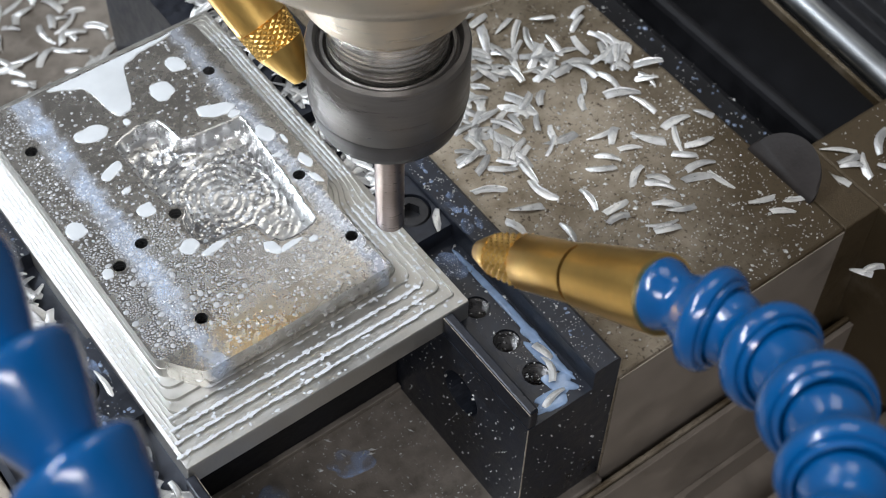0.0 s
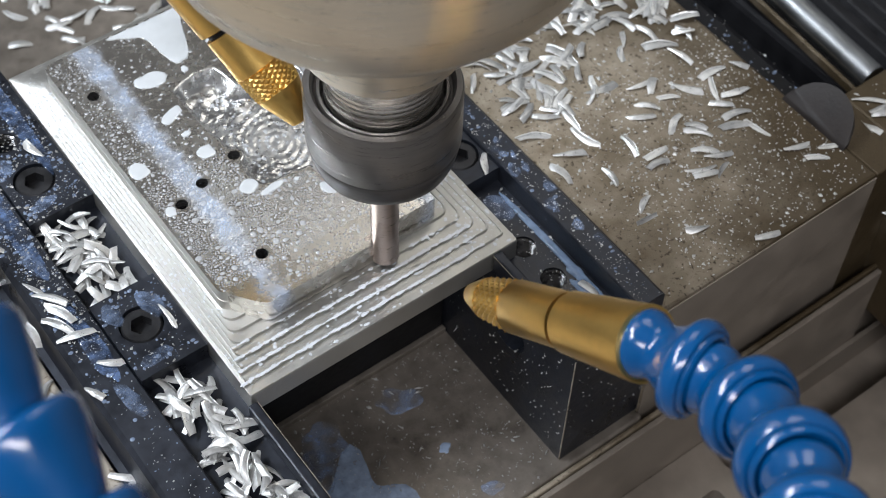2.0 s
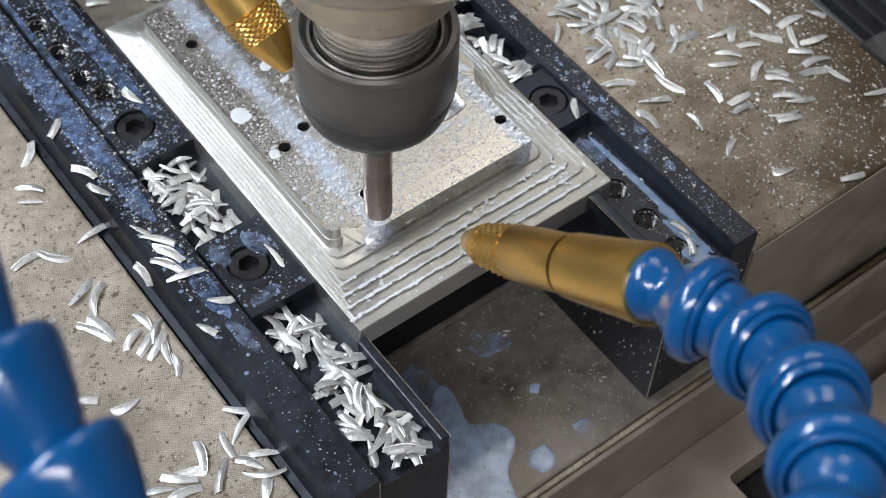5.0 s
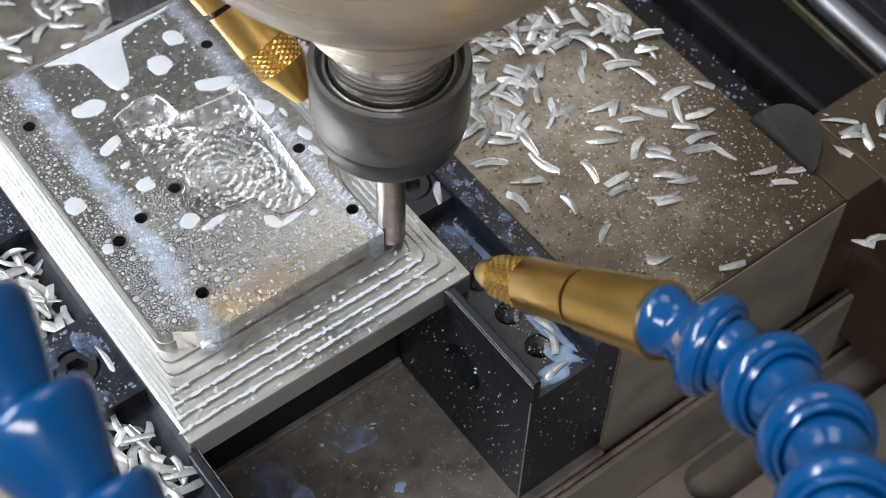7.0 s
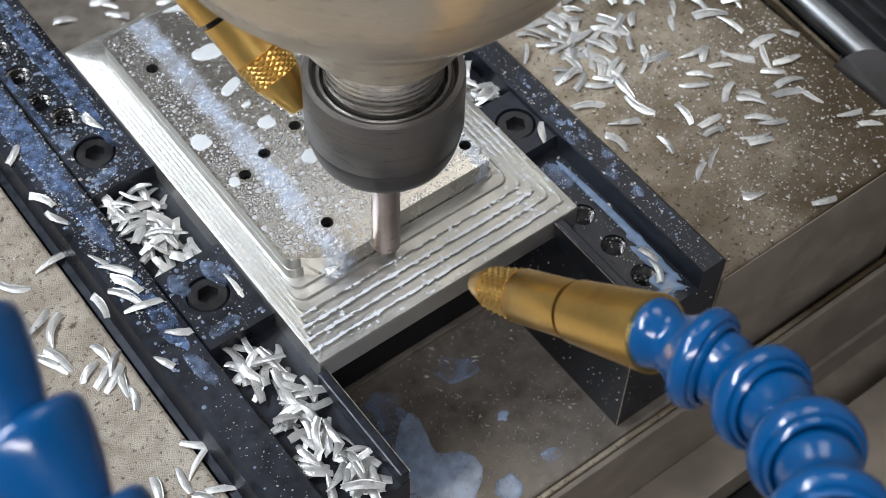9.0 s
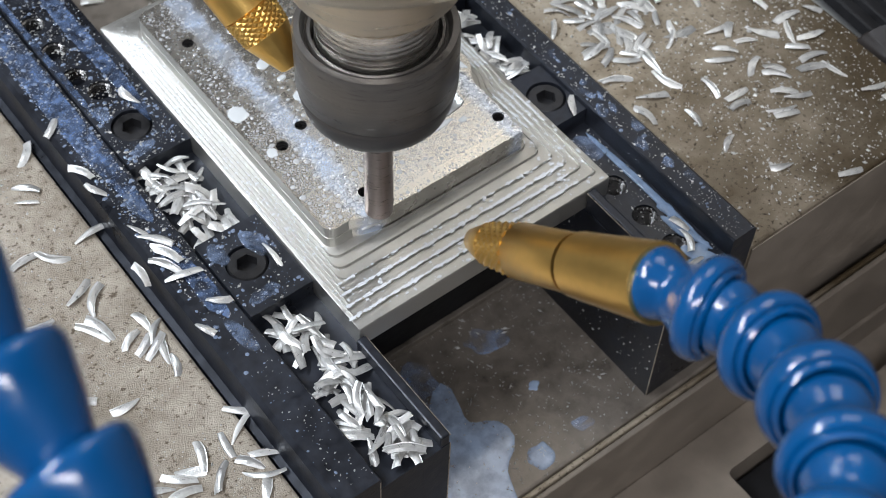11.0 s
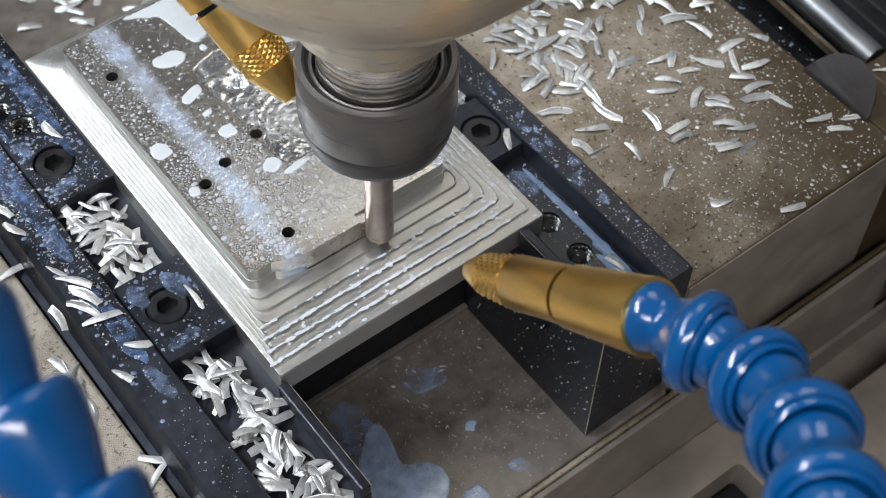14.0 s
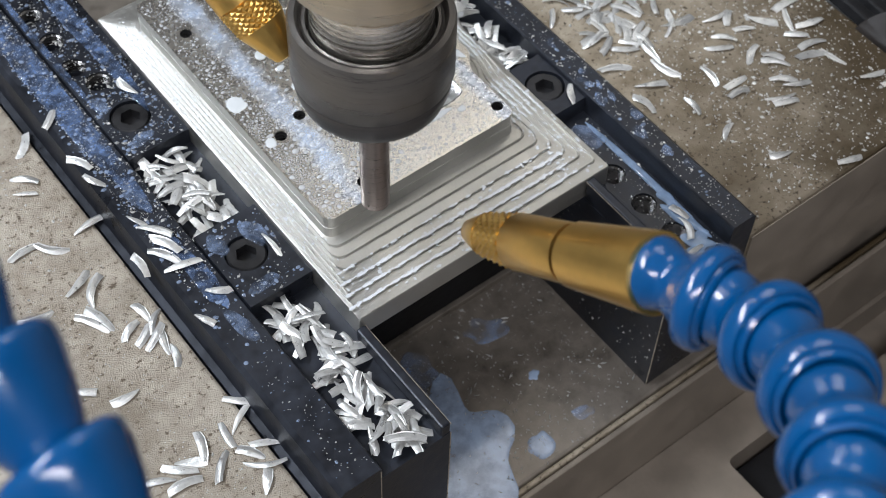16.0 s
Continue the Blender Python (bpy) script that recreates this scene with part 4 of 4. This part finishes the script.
def blob(bm, x, y, z, rx, ry, high, turn=0.0, seed=0.0, n=26, rough=0.2):
    """A flat drop with an uneven outline."""
    c, s = math.cos(turn), math.sin(turn)
    rings = []
    for f, h in ((1.0, 0.0), (0.97, 0.45), (0.86, 0.78), (0.6, 0.95), (0.3, 1.0)):
        ring = []
        for i in range(n):
            a = 2 * math.pi * i / n
            k = 1 + rough * (noise.noise(Vector((math.cos(a) * 1.3 + seed, math.sin(a) * 1.3, seed * 1.7))) + 0.12 * noise.noise(Vector((math.cos(a) * 2.5 + seed, math.sin(a) * 2.5, seed))))
            px, py = rx * k * f * math.cos(a), ry * k * f * math.sin(a)
            ring.append(bm.verts.new((x + px * c - py * s, y + px * s + py * c, z + high * h)))
        rings.append(ring)
    for p, q in zip(rings, rings[1:]):
        for i in range(n):
            bm.faces.new((p[i], p[(i + 1) % n], q[(i + 1) % n], q[i]))
    bm.faces.new(rings[-1])


def puddle(label, mat, group, *blobs):
    bm = bmesh.new()
    for k, (x, y, z, rx, ry, h, turn, rough) in enumerate(blobs):
        blob(bm, x, y, z, rx, ry, h, radians(turn), x * 0.37 + y * 0.11 + k, 40, rough)
    return tagged(part("coolant_puddle", bm, mat, None, "", True), label, "coolant", group)


W0 = "white coolant blob lying on the milled plate"
G0 = "coolant blobs on the plate"


def splash():
    """A white sheet of coolant along the far edge of the plate with one broad tongue running forward."""
    bm, n, rings = bmesh.new(), 60, []
    pts = []
    for i in range(n + 1):
        x = 26.5 + 36 * i / n
        d = min(1, i / 8, (n - i) / 8) ** 0.5 * (1.1 + 4.5 * math.exp(-((x - 40) / 8.5) ** 2)) + 12.5 * math.exp(-((x - 41.2) / 4.5) ** 4)
        pts.append((x - 0.12 * d, 112.2 - d + 0.5 * noise.noise(Vector((x * 0.35, 1, 4)))))
    back = [(x, 112.4 + 0.3 * noise.noise(Vector((x * 0.3, 7, 2)))) for x, _ in reversed(pts)]
    for inset, z in ((0, 0.0), (0.12, 0.2), (0.4, 0.32), (0.5, 0.34)):
        rows = [(x + 0.02, y + inset * (1 if y < 111 else 0.3)) for x, y in pts]
        rings.append([bm.verts.new((x, y, z)) for x, y in rows] + [bm.verts.new((x, y - inset * 0.3, z)) for x, y in back])
    for p, q in zip(rings, rings[1:]):
        bridge(bm, p, q)
    bmesh.ops.triangle_fill(bm, use_beauty=True, edges=[e for e in bm.edges if e.is_boundary and e.verts[0].co.z > 0.3])
    return tagged(part("coolant_puddle", bm, COOLANT_W, None, "", True), "long white coolant splash running across the milled plate", "coolant", G0)


splash()
for x, y, rx, ry, a in ((57.8, 101.9, 2.4, 2.9, 0), (50.2, 95.7, 3.1, 3.3, 0), (57.6, 82.5, 4.6, 2.4, -20), (28.8, 93.1, 4.2, 2.6, -15), (27.8, 64.5, 2.3, 2.3, 0), (11.5, 68.5, 2.3, 2.8, 20), (37.9, 91.6, 0.9, 1.2, 0)):
    puddle(W0, COOLANT_W, G0, (x, y, 0, rx, ry, 0.28, a, 0.28))
for x, y, rx, ry, a in ((63.9, 68.6, 2.1, 3.0, 10), (66.8, 64.6, 0.6, 1.7, 0), (61.1, 78.6, 1.6, 1.2, 0), (67.3, 55.6, 1.3, 2.6, 0), (66.3, 49.6, 0.9, 2.2, 15), (30.6, 49.0, 2.4, 2.2, 20), (35.0, 45.4, 3.2, 1.1, 5), (46.2, 37.6, 1.5, 2.6, 25), (50.5, 35.9, 3.0, 0.9, 5), (26.9, 72.3, 1.2, 0.9, 0), (41.4, 44.4, 0.6, 0.6, 0), (62.5, 60.9, 1.5, 0.7, -20), (27.0, 79.6, 3.6, 1.7, 25), (11.4, 53.2, 1.4, 1.6, 0), (55.5, 34.3, 1.2, 0.9, 0)):
    puddle(W0, COOLANT_W, G0, (x, y, 0, rx, ry, 0.28, a, 0.28))
puddle("pale blue coolant pool spread on the vise bed", COOLANT, "coolant on the bed", (17.5, -15, BEDZ, 20, 14.5, 0.25, 55, 0.8))
puddle("faint coolant film on the vise bed", COOLANT_T, "coolant on the bed", (13, 3, BEDZ, 9, 13, 0.18, 20, 0.6))
puddle("small pale coolant pool on the vise bed", COOLANT, "coolant on the bed", (36.6, -27.0, BEDZ, 4.0, 3.4, 0.3, 30, 0.3))
puddle("small pale coolant pool on the vise bed", COOLANT, "coolant on the bed", (48.4, -9.5, BEDZ, 1.7, 1.4, 0.25, 30, 0.5))
puddle("faint coolant film on the vise bed", COOLANT_T, "coolant on the bed", (47, 9.4, BEDZ, 6.0, 3.8, 0.15, -20, 0.4))
puddle("faint coolant film on the vise bed", COOLANT_T, "coolant on the bed", (23.5, 10.6, BEDZ, 6.5, 7.0, 0.15, 0, 0.4))
puddle("faint coolant film on the vise bed", COOLANT_T, "coolant on the bed", (51.5, -25.6, BEDZ, 2.8, 2.0, 0.15, -20, 0.4))
RZ = PZ0 - 0.05
for q in ((87.6, 2, RZ, 1.1, 19, 0.5, 0, 0.45), (86.4, -17, RZ + 0.01, 1.9, 6.5, 0.6, 6, 0.6), (84.6, -24, RZ + 0.015, 3.2, 4.0, 0.5, 30, 0.6), (80.2, -26.4, RZ + 0.02, 4.6, 2.2, 0.5, 0, 0.7), (87.3, -9, RZ + 0.03, 1.4, 3.4, 0.5, 0, 0.7)):
    puddle("milky blue coolant lying in the step of the jaw", COOLANT_J, "coolant in the jaw", q)
puddle("milky blue coolant lying in the step of the jaw", COOLANT_T, "coolant in the jaw", (83.5, 18, RZ, 4.2, 4.5, 0.6, 0, 0.3))
for q in ((-20.3, 108, -11, 3.7, 50, 0.12, 0, 0.25), (-20.2, 40, -11, 2.6, 14, 0.12, 0, 0.4), (-3.2, 124, -10, 2.6, 34, 0.12, 0, 0.3), (-14.6, 128, -10, 1.0, 34, 0.12, 0, 0.3)):
    puddle("thin blue coolant film on the black vise jaw", COOLANT_F, "coolant drops on the jaw", q)


def jaw_drops():
    """Standing drops on the wet black jaws."""
    bm, n = bmesh.new(), 0
    while n < 1300:
        x, y = RND.uniform(-25.5, 0.5), RND.uniform(-26, 150)
        z = -11.0 if x < -16.6 else (-10.0 if (23 < y < 46 or y > 78) else None)
        if z is None or -16.6 <= x < -15.6 or math.hypot(x + 8.2, y - 35.7) < 5.6 or math.hypot(x + 8.3, y - 89.2) < 5.6 or any(math.hypot(x - a, y - b) < 4 for a, b in ((-8.9, 104.4), (-11.7, 112.3), (-11.7, 123.9), (-11.7, 135.5))) or RND.random() > (0.16 if y < 22 else 0.5 if y < 48 else 1.0):
            continue
        bead(bm, x, y, z, 0.12 + 0.55 * RND.random() ** 4, RND.uniform(0.75, 1.3), 8)
        n += 1
    for k in range(60):
        bead(bm, RND.uniform(90.5, 96), RND.uniform(-25, 90), -8.4, 0.14 + 0.6 * RND.random() ** 3.5, RND.uniform(0.75, 1.3), 8)
    for k in range(50):
        bead(bm, RND.uniform(188, 204), RND.uniform(18, 80), -48, 0.3 + 0.6 * RND.random() ** 2, 1.0, 8)
    tagged(part("coolant_beads", bm, COOLANT_B, None, "", True), "pale blue coolant beads on the black vise jaws", "coolant", kind="stuff")


jaw_drops()
for k in range(12):
    puddle("pale blue coolant drop on the black vise jaw", COOLANT_T, "coolant drops on the jaw", (RND.uniform(91, 95.5), RND.uniform(-10, 45), -8.4, RND.uniform(0.6, 1.5), RND.uniform(0.8, 2.6), 0.3, RND.uniform(-20, 20), 0.35))


for x, y, rx, ry in ((-10, 81, 4.0, 1.8), (-12.5, 97, 1.8, 2.8), (-3.5, 40, 2.4, 4.6), (-12.6, 41.5, 2.2, 3.4), (-10, 26, 4.4, 2.0), (-20.5, 66, 1.6, 5.5), (-20, 20, 2.0, 6.0)):
    puddle("blue coolant film smeared on the black vise jaw", COOLANT_T, "coolant drops on the jaw", (x, y, -11.0 if x < -16.6 else -10.0, rx, ry, 0.2, 8, 0.3))


def beads():
    """Fine beads of coolant standing on the plate."""
    bm = bmesh.new()

    def free(x, y):
        if any(math.hypot(x - a, y - b) < 2.4 for a, b in ((14.2, 96.6), (14.6, 53.6), (22.0, 56.5), (22.4, 30.1), (63.2, 29.8), (63.4, 52.6), (63.6, 95.0), (32.9, 59.6))):
            return False
        if any(within(x + a, y + b, POCKET) for a in (-1.1, 1.1) for b in (-1.1, 1.1)):
            return False
        return IX0 + 0.8 < x < IX1 - 0.8 and IY0 + 0.8 < y < IY1 - 1
    n, tries, near = 0, 0, {}
    while n < 5400 and tries < 320000:
        tries += 1
        x, y = RND.uniform(IX0, IX1), RND.uniform(IY0, IY1)
        dense = 1.0 if y < 50 else 0.42 if y < 62 else 0.009 if y < 76 else 0.004
        if x < 18 and y > 40:
            dense = max(dense, 0.035)
        if not free(x, y) or RND.random() > dense:
            continue
        big = RND.random() ** 3.0
        r = (0.14 if x > 34 else 0.19) + (0.4 if y > 62 else 0.5 if x > 40 else 0.72) * big
        if any(math.hypot(x - a, y - c) < r + q + 0.07 for i in (-1, 0, 1) for j in (-1, 0, 1) for a, c, q in near.get((int(x / 2.2) + i, int(y / 2.2) + j), ())):
            continue
        near.setdefault((int(x / 2.2), int(y / 2.2)), []).append((x, y, r))
        n += 1
        bead(bm, x, y, 0.0, r, RND.uniform(0.8, 1.25))
    for k in range(420):
        bead(bm, RND.uniform(35, 58), RND.uniform(46, 82), -4.62, 0.15 + 0.5 * RND.random() ** 3, RND.uniform(0.75, 1.3))
    tagged(part("coolant_beads", bm, WATER, None, "", True), "fine coolant beads standing on the aluminium plate", "coolant", kind="stuff")
    bm = bmesh.new()
    # beads and foam on the rim
    for k in range(900):
        side = RND.random()
        if side < 0.25:
            x, y = RND.uniform(PX0 + 1, PX1 - 1), RND.uniform(PY0 + 0.6, 16)
            f = (IY0 - y) / (IY0 - PY0)
        elif side < 0.36:
            x, y = RND.uniform(PX0 + 0.5, IX0 - 0.6), RND.uniform(22, 118)
            f = (IX0 - x) / (IX0 - PX0)
        else:
            x, y = RND.uniform(IX1 + 1, PX1 - 0.8), RND.uniform(8, 118)
            f = max((x - IX1) / (PX1 - IX1), (IY0 - y) / (IY0 - PY0))
        z = -6.45 - 1.9 * f
        r, e = 0.12 + 0.5 * RND.random() ** 3, RND.uniform(0.7, 1.4)
        m = 7
        ring = [bm.verts.new((x + r * e * math.cos(6.2832 * i / m), y + r / e * math.sin(6.2832 * i / m), z)) for i in range(m)]
        top = bm.verts.new((x, y, z + 0.4 * r))
        for i in range(m):
            bm.faces.new((ring[i], ring[(i + 1) % m], top))
    # a dense wet line of beads on every cutter ridge, and white ones painting the narrow side's bright reflection
    for k in range(4720):
        if k < 4600:
            q = RND.randrange(1, 7)
            f = q / 7 - 0.006
            off = RND.gauss(0, 0.13)
            if k % 9 < 4:
                x, y = RND.uniform(PX0 + 6 - q, PX1 - 8), IY0 + (PY0 - IY0) * f + off
                if y > 15.8:
                    continue
            elif k % 9 < 5:
                x, y = IX0 + (PX0 - IX0) * f + off, RND.uniform(26, 114)
            elif k % 9 < 6:
                x, y = IX1 + (PX1 - IX1) * f + off, RND.uniform(27, 41)
            else:
                x, y = IX1 + BULGE + (PX1 - IX1 - BULGE) * f + off, RND.uniform(51, 112)
        else:
            x, y = RND.uniform(PX0 + 0.3, IX0 - 0.3), RND.uniform(18, 119)
            f = (IX0 - x) / (IX0 - PX0)
        z = (-5.98 if k < 4600 else -6.2) - 1.89 * f
        r, e = 0.2 + 0.42 * RND.random() ** 2, RND.uniform(0.9, 1.9)
        if y > 16:
            r, e = r * (0.5 if x < 20 else 0.7), 1 / e
        ring = [bm.verts.new((x + r * e * math.cos(6.2832 * i / 7), y + r / e * math.sin(6.2832 * i / 7), z)) for i in range(7)]
        top = bm.verts.new((x, y, z + 0.35 * r))
        for i in range(7):
            bm.faces.new((ring[i], ring[(i + 1) % 7], top))
    tagged(part("coolant_beads", bm, RIM_BEADS_GLARE, None, "", True), "white coolant beads along the ridges of the rim, some for its bright reflection", "coolant", kind="stuff")


beads()


def head_at(t):
    """x of the tool's axis at t seconds."""
    for (ta, xa, *_), (tb, xb, *_) in zip(HEAD, HEAD[1:]):
        if ta <= t <= tb:
            return AX + xa + (xb - xa) * (t - ta) / (tb - ta)


def reach(x, t0, t1):
    """When the cutter first gets as far as x within a pass."""
    t = t0
    while t < t1 and head_at(t) > x:
        t += 0.02
    return t


def thrown():
    """Chips that the cutter throws off: each leaves the stock, flies to the side in an arc and lies on the steel shoulder."""
    r, out = random.Random(5), []
    for t in (1.1, 1.62, 2.08, 2.12, 2.6, 3.06, 3.12, 3.7, 7.6, 8.1, 8.58, 8.62, 9.1, 9.7, 13.6, 14.1, 14.15, 14.6, 15.1):
        t0 = t - 0.24
        k = 0 if t < 5 else 1 if t < 11 else 2
        a = Vector((head_at(t0) - 4.5, 18.6 + 2.63 * k, -4.5))
        b = Vector((r.uniform(196, 250), r.uniform(-112, -40), TOP - 0.8))
        ob = new("metal_chip", r.choice(CHIP_MESHES))
        tagged(ob, "bright aluminium chip thrown off by the cutter onto the steel shoulder", "metal chip", "thrown chips")
        ob.scale = (0.75, 0.75, 0.75)
        high, spin, turn, rows = r.uniform(14, 30), r.choice((-45, 45)), r.uniform(-20, 20), []
        for q in range(9):
            u = q / 8
            p = a.lerp(b, u) + Vector((0, 0, 4 * high * u * (1 - u)))
            rows.append((t0 + 0.4 * u, pose(p.x * MM, p.y * MM, p.z * MM, spin * q, 0, turn + 30 * u)))
        walk(ob, [(0.0, rows[0][1])] + rows + [(16.0, rows[-1][1])])


def motions():
    """Head positions in millimetres; the plate is the fixed place and the head travels over it."""
    for ob in (SPINDLE, HOSE_A, HOSE_B, HOSE_C):
        walk(ob, [(t, pose(x * MM, y * MM, z * MM)) for t, x, y, z in HEAD])
    walk(GUIDE, [(t, pose(GUIDE.location.x + (x - 23.24) * MM, GUIDE.location.y, GUIDE.location.z)) for t, x, _, _ in HEAD])
    thrown()
    # the chuck spins
    for ob in (NUT_PART, MILL_PART):
        walk(ob, [(k / 10, pose(AX * MM, AY * MM, AZ * MM, 0, 0, (-80 * k) % 360)) for k in range(161)])
    # stock drops away behind the cutter, one strip a pass
    for ob, a, b, k in STOCK:
        t0, t1 = ((0.4, 4.2), (6.8, 10.2), (12.5, 15.9))[k]
        ta, tb = reach(b + 1.5, t0, t1), reach(a + 1.5, t0, t1)
        ta, tb = max(0.1, ta), max(ta + 0.15, tb)
        up, down = pose(*ob.location), pose(ob.location.x, ob.location.y, ob.location.z - 7.95 * MM)
        walk(ob, [(0.0, up), (ta, up), (tb, down), (16.0, down)] if tb < 15.9 else [(0.0, up), (16.0, up)])


motions()
